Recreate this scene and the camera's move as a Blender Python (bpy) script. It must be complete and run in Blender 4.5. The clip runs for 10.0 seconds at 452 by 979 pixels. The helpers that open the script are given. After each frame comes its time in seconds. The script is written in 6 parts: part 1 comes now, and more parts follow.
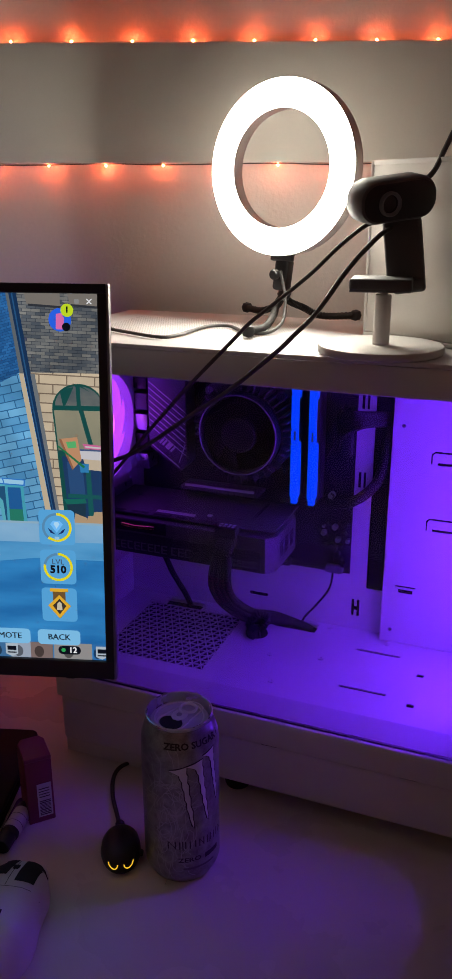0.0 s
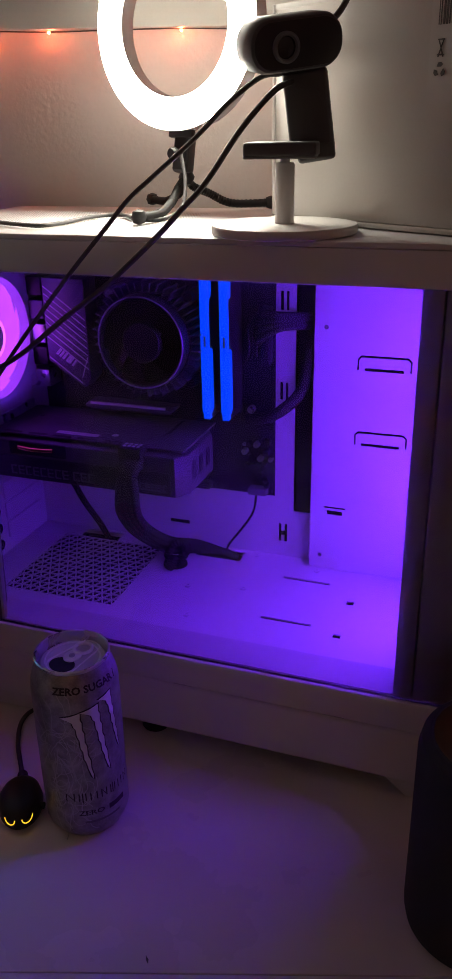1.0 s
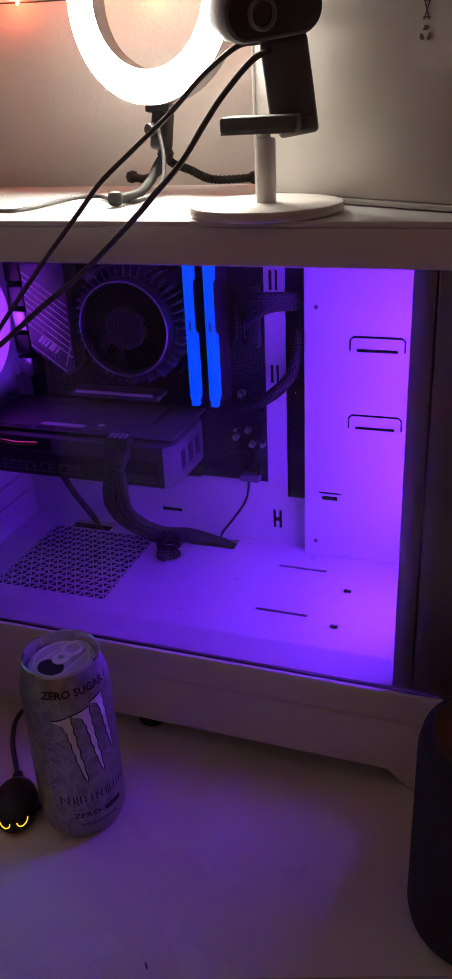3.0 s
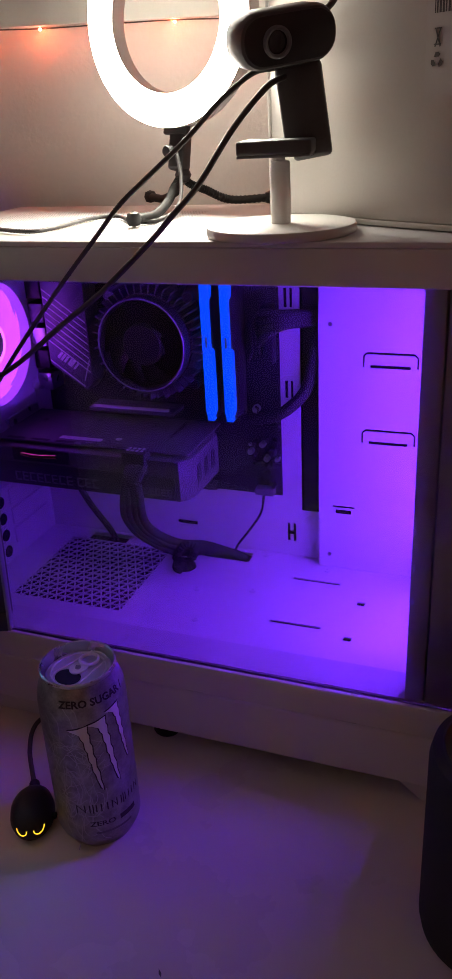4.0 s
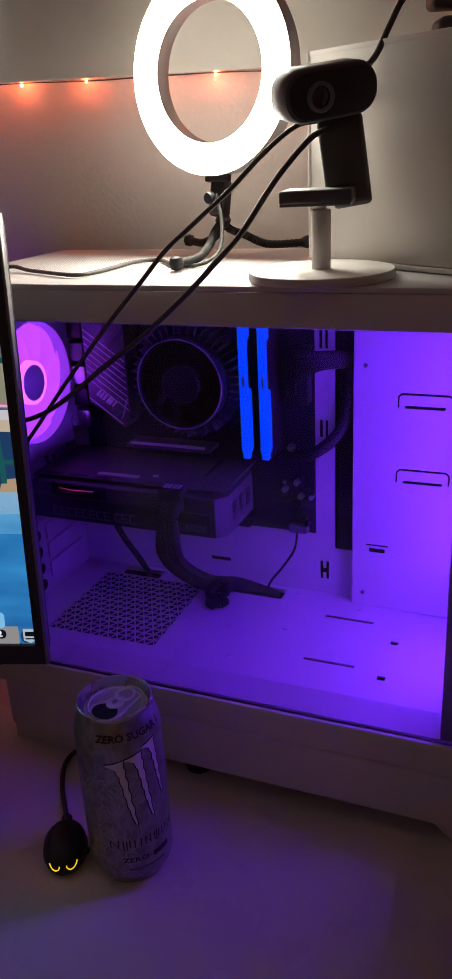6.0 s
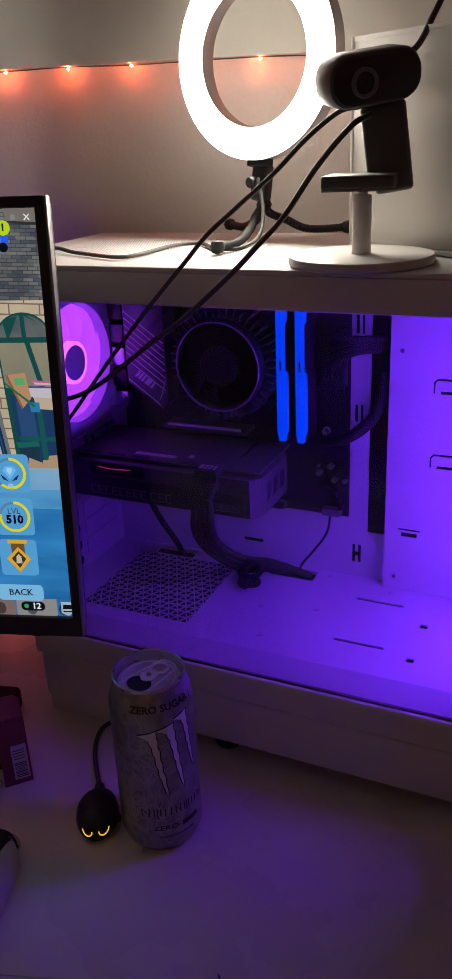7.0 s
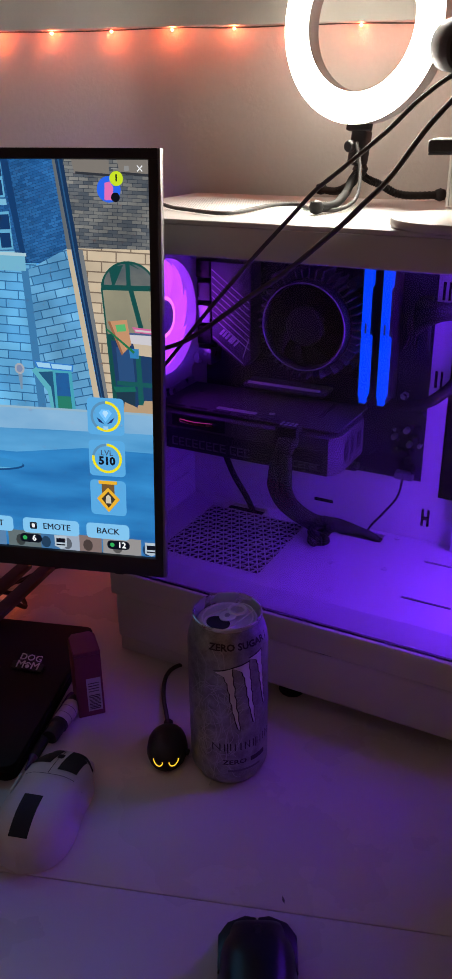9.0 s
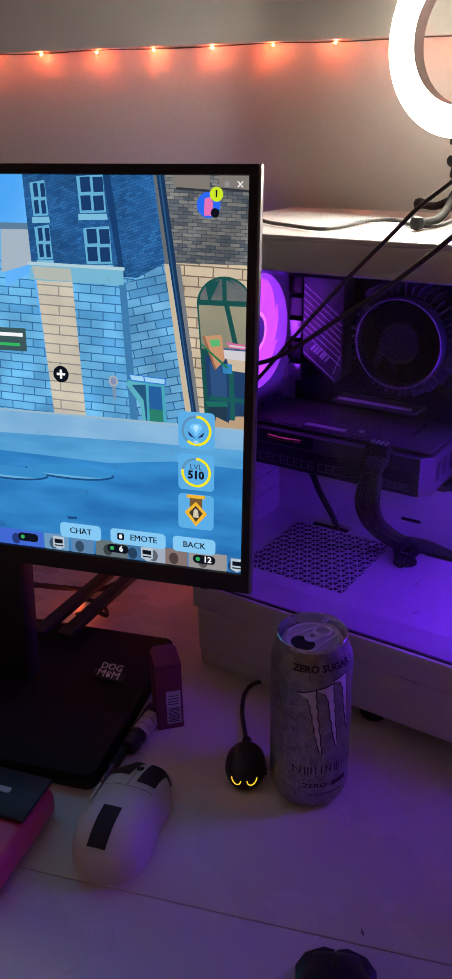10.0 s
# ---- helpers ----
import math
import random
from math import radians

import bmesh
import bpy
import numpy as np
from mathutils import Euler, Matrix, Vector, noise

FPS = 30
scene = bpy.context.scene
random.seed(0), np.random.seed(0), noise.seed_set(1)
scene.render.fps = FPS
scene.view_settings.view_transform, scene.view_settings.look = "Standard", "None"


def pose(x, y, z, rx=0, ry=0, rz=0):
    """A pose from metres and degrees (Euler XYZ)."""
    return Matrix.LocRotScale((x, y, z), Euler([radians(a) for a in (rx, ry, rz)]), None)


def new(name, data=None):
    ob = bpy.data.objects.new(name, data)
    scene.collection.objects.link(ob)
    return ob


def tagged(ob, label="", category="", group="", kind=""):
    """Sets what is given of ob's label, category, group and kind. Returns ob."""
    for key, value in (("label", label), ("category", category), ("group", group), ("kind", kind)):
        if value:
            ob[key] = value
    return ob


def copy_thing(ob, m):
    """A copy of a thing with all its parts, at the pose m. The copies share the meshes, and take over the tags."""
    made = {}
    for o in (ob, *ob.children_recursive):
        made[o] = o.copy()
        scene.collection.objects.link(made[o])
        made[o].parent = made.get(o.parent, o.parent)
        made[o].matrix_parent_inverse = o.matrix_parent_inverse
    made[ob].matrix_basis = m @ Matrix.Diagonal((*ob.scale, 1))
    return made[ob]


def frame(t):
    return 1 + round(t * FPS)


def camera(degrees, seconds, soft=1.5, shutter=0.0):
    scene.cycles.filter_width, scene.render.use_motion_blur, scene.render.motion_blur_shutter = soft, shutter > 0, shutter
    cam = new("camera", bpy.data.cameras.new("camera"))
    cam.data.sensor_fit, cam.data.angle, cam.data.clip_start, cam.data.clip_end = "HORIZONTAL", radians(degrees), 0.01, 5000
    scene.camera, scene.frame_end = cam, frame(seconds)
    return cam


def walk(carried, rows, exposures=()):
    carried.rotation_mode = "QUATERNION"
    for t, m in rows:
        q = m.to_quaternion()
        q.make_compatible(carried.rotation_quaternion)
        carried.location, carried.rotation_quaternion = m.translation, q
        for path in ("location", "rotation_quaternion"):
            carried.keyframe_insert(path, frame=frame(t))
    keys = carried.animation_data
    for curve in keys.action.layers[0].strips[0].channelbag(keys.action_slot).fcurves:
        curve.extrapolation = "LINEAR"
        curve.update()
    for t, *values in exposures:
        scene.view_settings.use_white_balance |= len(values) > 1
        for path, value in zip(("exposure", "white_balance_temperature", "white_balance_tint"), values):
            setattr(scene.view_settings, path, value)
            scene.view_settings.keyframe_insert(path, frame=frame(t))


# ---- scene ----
cam = camera(30.65, 10.0, soft=1.6)
PATH = [
    (0, 0.6616, 0.7415, 1.3074, 70.79, 0.14, 1.02),
    (0.5, 0.7100, 0.7833, 1.2792, 68.24, 0.73, -0.31),
    (1, 0.7211, 0.8145, 1.2606, 66.33, 1.06, -1.27),
    (1.5, 0.7235, 0.8263, 1.2648, 64.78, 1.33, -1.65),
    (2, 0.7231, 0.8422, 1.2561, 64.22, 1.60, -2.38),
    (2.5, 0.7297, 0.8438, 1.2602, 64.17, 2.13, -2.20),
    (4, 0.7331, 0.8315, 1.2714, 65.18, 2.87, -0.67),
    (4.5, 0.7303, 0.8309, 1.2692, 65.98, 2.84, 0.07),
    (5, 0.7240, 0.8254, 1.2753, 66.77, 2.85, 0.64),
    (6.5, 0.7218, 0.8229, 1.2782, 67.80, 2.90, 1.61),
    (7, 0.7191, 0.8112, 1.2790, 66.79, 2.55, 3.51),
    (7.5, 0.6966, 0.7857, 1.2650, 66.27, 1.77, 4.75),
    (8, 0.6933, 0.7806, 1.2666, 65.41, 1.35, 6.21),
    (8.5, 0.6883, 0.7772, 1.2679, 65.37, 0.94, 6.99),
    (9, 0.6852, 0.7750, 1.2693, 65.47, 0.69, 7.27),
    (9.5, 0.6896, 0.7765, 1.2683, 65.67, 0.86, 8.99),
    (10, 0.6717, 0.7808, 1.2720, 66.24, 1.03, 12.70),
]
walk(cam, [(t, pose(x, y, z, rx, ry, rz)) for t, x, y, z, rx, ry, rz in PATH],
     exposures=[(0.0, 0.44), (0.5, 0.46), (1.0, 0.62), (1.5, 0.8), (2.0, 0.98), (2.5, 1.0), (4.0, 0.98), (5.0, 0.94), (6.5, 0.34), (7.0, 0.34), (7.5, 0.48), (8.0, 0.60), (9.0, 0.66), (10.0, 0.74)])

# ---- light: a dark room with the blinds down, lit by its small lamps and added fill strings ----
world = bpy.data.worlds.new("night")
scene.world = world
world.use_nodes = True
world.node_tree.nodes["Background"].inputs[0].default_value = (0.02, 0.018, 0.016, 1)
world.node_tree.nodes["Background"].inputs[1].default_value = 0.2
# RING_BACK: strength of a fill glow added behind the ring light
RING, RING_BACK, LED, SCREEN, GLOW = 50.0, 3.4, 470.0, 0.70, 27.0
GLOW_COLOUR = (0.150, 0.022, 1.0)      # the case lights, violet

DESK = 0.75
TURN = -20.9                            # the case's turn on the desk
CASE = pose(0, 0, 0, 0, 0, TURN)
TOP, FRONT, FLOOR, TRAY, COVER = 1.1935, 1.552, 0.861, 1.734, 1.7205
BACK, REAR, NOSE = 1.765, -0.1, 0.372
WALL = 1.70


# ---- materials ----
def nodes_of(name):
    m = bpy.data.materials.new(name)
    m.use_nodes = True
    return m, m.node_tree.nodes, m.node_tree.links, m.node_tree.nodes["Principled BSDF"]


def paint(name, colour, rough=0.5, metal=0.0, vary=0.12, scale=40.0, bump=0.05, grain=900.0, coat=0.0, spec=0.5, distance=0.0004):
    """A surface with large soft stains, fine grain and a little relief."""
    m, n, l, b = nodes_of(name)
    co = n.new("ShaderNodeTexCoord")
    big, fine = n.new("ShaderNodeTexNoise"), n.new("ShaderNodeTexNoise")
    big.inputs["Scale"].default_value, fine.inputs["Scale"].default_value = scale, grain
    big.inputs["Detail"].default_value = 5
    for t in (big, fine):
        l.new(co.outputs["Object"], t.inputs["Vector"])
    mixn = n.new("ShaderNodeMath")
    mixn.operation = "MULTIPLY_ADD"
    mixn.inputs[1].default_value, mixn.inputs[2].default_value = 0.35, 0.0
    l.new(fine.outputs["Fac"], mixn.inputs[0])
    add = n.new("ShaderNodeMath")
    l.new(big.outputs["Fac"], add.inputs[0])
    l.new(mixn.outputs[0], add.inputs[1])
    ramp = n.new("ShaderNodeValToRGB")
    ramp.color_ramp.elements[0].position, ramp.color_ramp.elements[1].position = 0.35, 0.95
    ramp.color_ramp.elements[0].color = (*[c * (1 - vary) for c in colour], 1)
    ramp.color_ramp.elements[1].color = (*[min(1, c * (1 + vary * 0.6)) for c in colour], 1)
    l.new(add.outputs[0], ramp.inputs[0])
    l.new(ramp.outputs[0], b.inputs["Base Color"])
    rr = n.new("ShaderNodeMapRange")
    rr.inputs["To Min"].default_value, rr.inputs["To Max"].default_value = max(0.02, rough - 0.08), min(1, rough + 0.1)
    l.new(big.outputs["Fac"], rr.inputs["Value"])
    l.new(rr.outputs[0], b.inputs["Roughness"])
    b.inputs["Metallic"].default_value = metal
    b.inputs["Coat Weight"].default_value = coat
    b.inputs["Specular IOR Level"].default_value = spec
    if bump:
        bp = n.new("ShaderNodeBump")
        bp.inputs["Strength"].default_value, bp.inputs["Distance"].default_value = bump, distance
        l.new(fine.outputs["Fac"], bp.inputs["Height"])
        l.new(bp.outputs[0], b.inputs["Normal"])
    return m


def glow(name, colour, strength, vary=0.0, scale=60.0, base=0.2):
    m, n, l, b = nodes_of(name)
    b.inputs["Base Color"].default_value = (*[c * base for c in colour], 1)
    b.inputs["Emission Color"].default_value = (*colour, 1)
    b.inputs["Emission Strength"].default_value = strength
    b.inputs["Roughness"].default_value = 0.35
    if vary:
        co, no, mr = n.new("ShaderNodeTexCoord"), n.new("ShaderNodeTexNoise"), n.new("ShaderNodeMapRange")
        no.inputs["Scale"].default_value, no.inputs["Detail"].default_value = scale, 4
        l.new(co.outputs["Object"], no.inputs["Vector"])
        l.new(no.outputs["Fac"], mr.inputs["Value"])
        mr.inputs["From Min"].default_value, mr.inputs["From Max"].default_value = 0.3, 0.7
        mr.inputs["To Min"].default_value, mr.inputs["To Max"].default_value = strength * (1 - vary), strength * (1 + vary)
        l.new(mr.outputs[0], b.inputs["Emission Strength"])
    return m


def glass(name, tint, ior=1.5):
    """A thin clear sheet: what lies behind shows straight through, the gloss follows Fresnel."""
    m, n, l, b = nodes_of(name)
    n.remove(b)
    clear, gloss, mix, fr = n.new("ShaderNodeBsdfTransparent"), n.new("ShaderNodeBsdfGlossy"), n.new("ShaderNodeMixShader"), n.new("ShaderNodeFresnel")
    clear.inputs["Color"].default_value = (*tint, 1)
    gloss.inputs["Roughness"].default_value = 0.015
    fr.inputs["IOR"].default_value = ior
    l.new(fr.outputs[0], mix.inputs[0])
    l.new(clear.outputs[0], mix.inputs[1])
    l.new(gloss.outputs[0], mix.inputs[2])
    l.new(mix.outputs[0], n["Material Output"].inputs["Surface"])
    return m


def lit_bricks(name, one, two, mortar, width, height, strength=1.0, fade=0.25):
    """Brickwork as a screen shows it: it gives off its own light."""
    m, n, l, b = nodes_of(name)
    co, br, no = n.new("ShaderNodeTexCoord"), n.new("ShaderNodeTexBrick"), n.new("ShaderNodeTexNoise")
    br.inputs["Color1"].default_value, br.inputs["Color2"].default_value = (*one, 1), (*two, 1)
    br.inputs["Mortar"].default_value = (*mortar, 1)
    br.inputs["Scale"].default_value = 1.0
    br.inputs["Brick Width"].default_value, br.inputs["Row Height"].default_value = width, height
    br.inputs["Mortar Size"].default_value = height * 0.07
    l.new(co.outputs["Object"], br.inputs["Vector"])
    no.inputs["Scale"].default_value = 30
    l.new(co.outputs["Object"], no.inputs["Vector"])
    mr = n.new("ShaderNodeMapRange")
    mr.inputs["From Min"].default_value, mr.inputs["From Max"].default_value = 0.3, 0.7
    mr.inputs["To Min"].default_value, mr.inputs["To Max"].default_value = strength * (1 - fade), strength * (1 + fade)
    l.new(no.outputs["Fac"], mr.inputs["Value"])
    l.new(br.outputs["Color"], b.inputs["Emission Color"])
    l.new(mr.outputs[0], b.inputs["Emission Strength"])
    b.inputs["Base Color"].default_value = (0.01, 0.01, 0.01, 1)
    return m


M = {}
M["wall"] = paint("wall_paint", (0.72, 0.69, 0.64), 0.75, vary=0.08, scale=5, bump=0.35, grain=230, distance=0.0009)
M["board"] = paint("board_laminate", (0.72, 0.71, 0.64), 0.38, vary=0.08, scale=9, bump=0.04)
M["ceil"] = paint("ceiling_paint", (0.75, 0.73, 0.70), 0.85, vary=0.05, scale=4)
M["floor"] = paint("floor_wood", (0.22, 0.15, 0.10), 0.5, vary=0.25, scale=8)
M["desk"] = paint("desk_laminate", (0.72, 0.68, 0.64), 0.27, vary=0.05, scale=7, bump=0.05, grain=700)
M["case"] = paint("case_white_steel", (0.72, 0.71, 0.71), 0.42, vary=0.04, scale=12, bump=0.07, grain=1500)
M["tray"] = paint("tray_white_steel", (0.78, 0.77, 0.78), 0.45, vary=0.04, scale=14, bump=0.06, grain=1500)
M["perf"] = paint("perforated_steel", (0.46, 0.45, 0.44), 0.6, vary=0.1)
M["vent"] = paint("vent_white_mesh", (0.66, 0.65, 0.65), 0.5, vary=0.05, scale=20)
# near-black that paints in the shade of gaps, holes and hollows
M["void"] = paint("painted_gap_shade", (0.012, 0.012, 0.014), 0.8, vary=0.2)
M["black"] = paint("black_plastic", (0.022, 0.022, 0.024), 0.42, vary=0.25, scale=60, bump=0.12)
M["black_soft"] = paint("black_matte_plastic", (0.082, 0.079, 0.079), 0.55, vary=0.2, scale=50, bump=0.2)
M["rubber"] = paint("black_rubber", (0.018, 0.018, 0.018), 0.7, vary=0.3, scale=60, bump=0.2)
M["leg_rubber"] = paint("bendy_leg_rubber", (0.030, 0.030, 0.029), 0.7, vary=0.3, scale=60, bump=0.2, spec=0.25)
M["cable"] = paint("cable_sheath", (0.062, 0.058, 0.057), 0.55, vary=0.3, scale=90, bump=0.15)
M["pcb"] = paint("black_board", (0.014, 0.015, 0.02), 0.45, vary=0.5, scale=160, bump=0.3, grain=1200)
M["alu"] = paint("brushed_heatsink", (0.13, 0.13, 0.15), 0.4, metal=0.4, vary=0.15, scale=70, bump=0.1)
M["mark"] = paint("silver_mark", (0.70, 0.70, 0.71), 0.4, metal=0.1, vary=0.08)
M["dim_mark"] = paint("dull_grey_print", (0.16, 0.16, 0.17), 0.5, vary=0.15)
M["steel"] = paint("bare_metal", (0.62, 0.62, 0.63), 0.28, metal=1.0, vary=0.12, scale=80, bump=0.05)
M["copper"] = paint("copper_pipe", (0.75, 0.33, 0.16), 0.25, metal=1.0, vary=0.1)
M["can"] = paint("can_silver_print", (0.36, 0.36, 0.355), 0.33, metal=0.72, vary=0.5, scale=110, bump=0.1, grain=700)
M["can_tab"] = paint("can_tab_metal", (0.92, 0.92, 0.92), 0.36, metal=0.4, vary=0.06, scale=80, bump=0.03)
M["can_lid"] = paint("can_lid_metal", (0.74, 0.74, 0.74), 0.40, metal=0.55, vary=0.1, scale=80, bump=0.05)
M["shell_grey"] = paint("grey_plastic", (0.46, 0.45, 0.44), 0.5, vary=0.08)
M["can_ink"] = paint("can_dark_ink", (0.03, 0.03, 0.035), 0.45, vary=0.2)
M["can_pale"] = paint("can_pale_print", (0.82, 0.82, 0.84), 0.35, metal=0.1, vary=0.08)
M["can_swirl"] = paint("can_grey_swirl", (0.50, 0.50, 0.51), 0.4, metal=0.45, vary=0.1)
M["white_plastic"] = paint("white_plastic", (0.74, 0.73, 0.71), 0.4, vary=0.05, scale=40, bump=0.06)
M["stand"] = paint("stand_white_enamel", (0.70, 0.68, 0.65), 0.45, vary=0.05, scale=40, bump=0.06)
M["carton"] = paint("carton_white_gloss", (0.62, 0.60, 0.55), 0.34, vary=0.07, scale=14, bump=0.12, grain=500)
M["print"] = paint("carton_print", (0.09, 0.085, 0.08), 0.6, vary=0.1)
M["label"] = paint("paper_label", (0.62, 0.60, 0.56), 0.6, vary=0.06)
M["maroon"] = paint("maroon_card", (0.20, 0.035, 0.06), 0.4, vary=0.12, scale=40)
M["pink"] = paint("pink_plastic", (0.62, 0.06, 0.16), 0.35, vary=0.08)
M["purple"] = paint("purple_pen_plastic", (0.14, 0.05, 0.22), 0.25, vary=0.1, coat=0.4)
M["laptop"] = paint("laptop_lid", (0.010, 0.010, 0.010), 0.55, vary=0.3, scale=20, bump=0.06, spec=0.2)
M["speaker"] = paint("speaker_cloth", (0.022, 0.022, 0.026), 0.75, vary=0.4, scale=300, bump=0.5, grain=1800)
M["cooler_rim"] = paint("cooler_rim_plastic", (0.25, 0.25, 0.29), 0.3, vary=0.1)
M["black_gloss"] = paint("black_glossy_plastic", (0.010, 0.010, 0.012), 0.30, vary=0.3, scale=50, bump=0.03)
M["lens"] = paint("dark_lens", (0.01, 0.01, 0.013), 0.06, vary=0.2, coat=1.0)
M["bezel"] = paint("monitor_bezel", (0.016, 0.016, 0.017), 0.45, vary=0.2, scale=60)
M["bezel_edge"] = paint("monitor_silver_edge", (0.25, 0.245, 0.24), 0.4, metal=0.4, vary=0.1)
M["glass"] = glass("case_glass", (0.80, 0.80, 0.83))
M["fanblade"] = glow("fan_blade_light", (0.34, 0.04, 1.0), 2.0, vary=0.1, scale=25)
M["fanhub"] = glow("fan_hub_light", (0.85, 0.12, 0.9), 2.2, vary=0.15)
M["fanlight"] = glow("case_fan_light", GLOW_COLOUR, GLOW)
M["ramlight"] = glow("memory_light_bar", (0.0, 0.05, 1.0), 1.05, vary=0.08, scale=40)
M["ring"] = glow("ring_diffuser", (1.0, 0.93, 0.80), RING)
M["ring_back"] = glow("ring_back_fill_glow", (1.0, 0.88, 0.74), RING_BACK)
M["led"] = glow("string_led", (1.0, 0.125, 0.04), LED)
M["micmesh"] = paint("pale_gold_mesh", (0.62, 0.55, 0.40), 0.4, metal=0.6, vary=0.4, scale=900, bump=0.6, grain=1500)
M["blueled"] = glow("blue_band_light", (0.02, 0.06, 1.0), 1.2)
M["amber"] = glow("amber_eye", (1.0, 0.58, 0.03), 0.75)


# ---- builders ----
ORG = {}


def shade(mesh, smooth):
    if smooth:
        mesh.set_sharp_from_angle(angle=radians(40))


def thing(name, base, label, category, group="", kind="", where=Matrix(), turn=0.0):
    """An Empty at the base of a thing; its parts are built in the frame `where`."""
    ob = new(name)
    ob.empty_display_size = 0.02
    ob.matrix_world = where @ pose(*base, 0, 0, turn)
    ORG[ob] = Vector((0, 0, 0)) if turn else Vector(base)
    return tagged(ob, label, category, group, kind)


def part(name, bm, material, parent, label="", smooth=True):
    me = bpy.data.meshes.new(name)
    top = parent
    while top.parent:
        top = top.parent
    bmesh.ops.translate(bm, verts=bm.verts, vec=-ORG.get(top, Vector((0, 0, 0))))
    bmesh.ops.recalc_face_normals(bm, faces=bm.faces)
    bm.to_mesh(me)
    bm.free()
    shade(me, smooth)
    me.materials.append(M[material])
    ob = new(name, me)
    ob.parent = parent
    return tagged(ob, label)


def solid(name, bm, material, label, category="", kind="structure"):
    me = bpy.data.meshes.new(name)
    bmesh.ops.recalc_face_normals(bm, faces=bm.faces)
    bm.to_mesh(me)
    bm.free()
    shade(me, True)
    me.materials.append(M[material])
    return tagged(new(name, me), label, category or name, "", kind)


def block(a, b, bevel=0.0, seg=2, bm=None, m=None):
    """A box between two corners with rounded edges."""
    bm2 = bmesh.new()
    lo, hi = [min(p, q) for p, q in zip(a, b)], [max(p, q) for p, q in zip(a, b)]
    bmesh.ops.create_cube(bm2, size=1)
    for v in bm2.verts:
        v.co = Vector([l + (h - l) * (c + 0.5) for l, h, c in zip(lo, hi, v.co)])
    if bevel:
        for f in bmesh.ops.bevel(bm2, geom=bm2.edges[:], offset=bevel, segments=seg, profile=0.5, affect="EDGES")["faces"]:
            f.smooth = True
    if m is not None:
        bmesh.ops.transform(bm2, matrix=m, verts=bm2.verts)
    return join(bm, bm2)


def join(bm, other):
    if bm is None:
        return other
    me = bpy.data.meshes.new("tmp")
    other.to_mesh(me)
    other.free()
    bm.from_mesh(me)
    bpy.data.meshes.remove(me)
    return bm


def lathe(profile, seg=32, m=None, bm=None, close=True):
    """A turned body round z from (radius, height) pairs."""
    bm2 = bmesh.new()
    rings = []
    for r, z in profile:
        if r < 1e-6:
            rings.append([bm2.verts.new((0, 0, z))])
        else:
            rings.append([bm2.verts.new((r * math.cos(2 * math.pi * k / seg), r * math.sin(2 * math.pi * k / seg), z)) for k in range(seg)])
    for p, q in zip(rings, rings[1:]):
        for k in range(seg):
            j = (k + 1) % seg
            f = [p[k % len(p)], p[j % len(p)], q[j % len(q)], q[k % len(q)]]
            f = list(dict.fromkeys(f))
            if len(f) > 2:
                bm2.faces.new(f).smooth = True
    if close:
        for ring in (rings[0], rings[-1]):
            if len(ring) > 2:
                bm2.faces.new(ring)
    if m is not None:
        bmesh.ops.transform(bm2, matrix=m, verts=bm2.verts)
    return join(bm, bm2)


def smooth_path(points, steps=8):
    """A Catmull-Rom line through the points."""
    p = [Vector(q) for q in points]
    p = [p[0] * 2 - p[1]] + p + [p[-1] * 2 - p[-2]]
    out = []
    for i in range(1, len(p) - 2):
        a, b, c, d = p[i - 1:i + 3]
        for k in range(steps):
            t = k / steps
            out.append(0.5 * ((2 * b) + (c - a) * t + (2 * a - 5 * b + 4 * c - d) * t * t + (3 * b - a - 3 * c + d) * t ** 3))
    out.append(p[-2])
    return out


def tube(points, r, seg=10, steps=8, bm=None, ridges=0.0):
    line = smooth_path(points, steps)
    bm2 = bmesh.new()
    rings, up = [], Vector((0.13, 0.21, 0.97))
    for i, c in enumerate(line):
        d = (line[min(i + 1, len(line) - 1)] - line[max(i - 1, 0)]).normalized()
        x = d.cross(up).normalized()
        y = d.cross(x)
        rr = r * (1 + (ridges if i % 2 else -ridges))
        rings.append([bm2.verts.new(c + rr * (math.cos(2 * math.pi * k / seg) * x + math.sin(2 * math.pi * k / seg) * y)) for k in range(seg)])
    for p, q in zip(rings, rings[1:]):
        for k in range(seg):
            bm2.faces.new((p[k], p[(k + 1) % seg], q[(k + 1) % seg], q[k])).smooth = True
    bm2.faces.new(rings[0])
    bm2.faces.new(rings[-1])
    return join(bm, bm2)


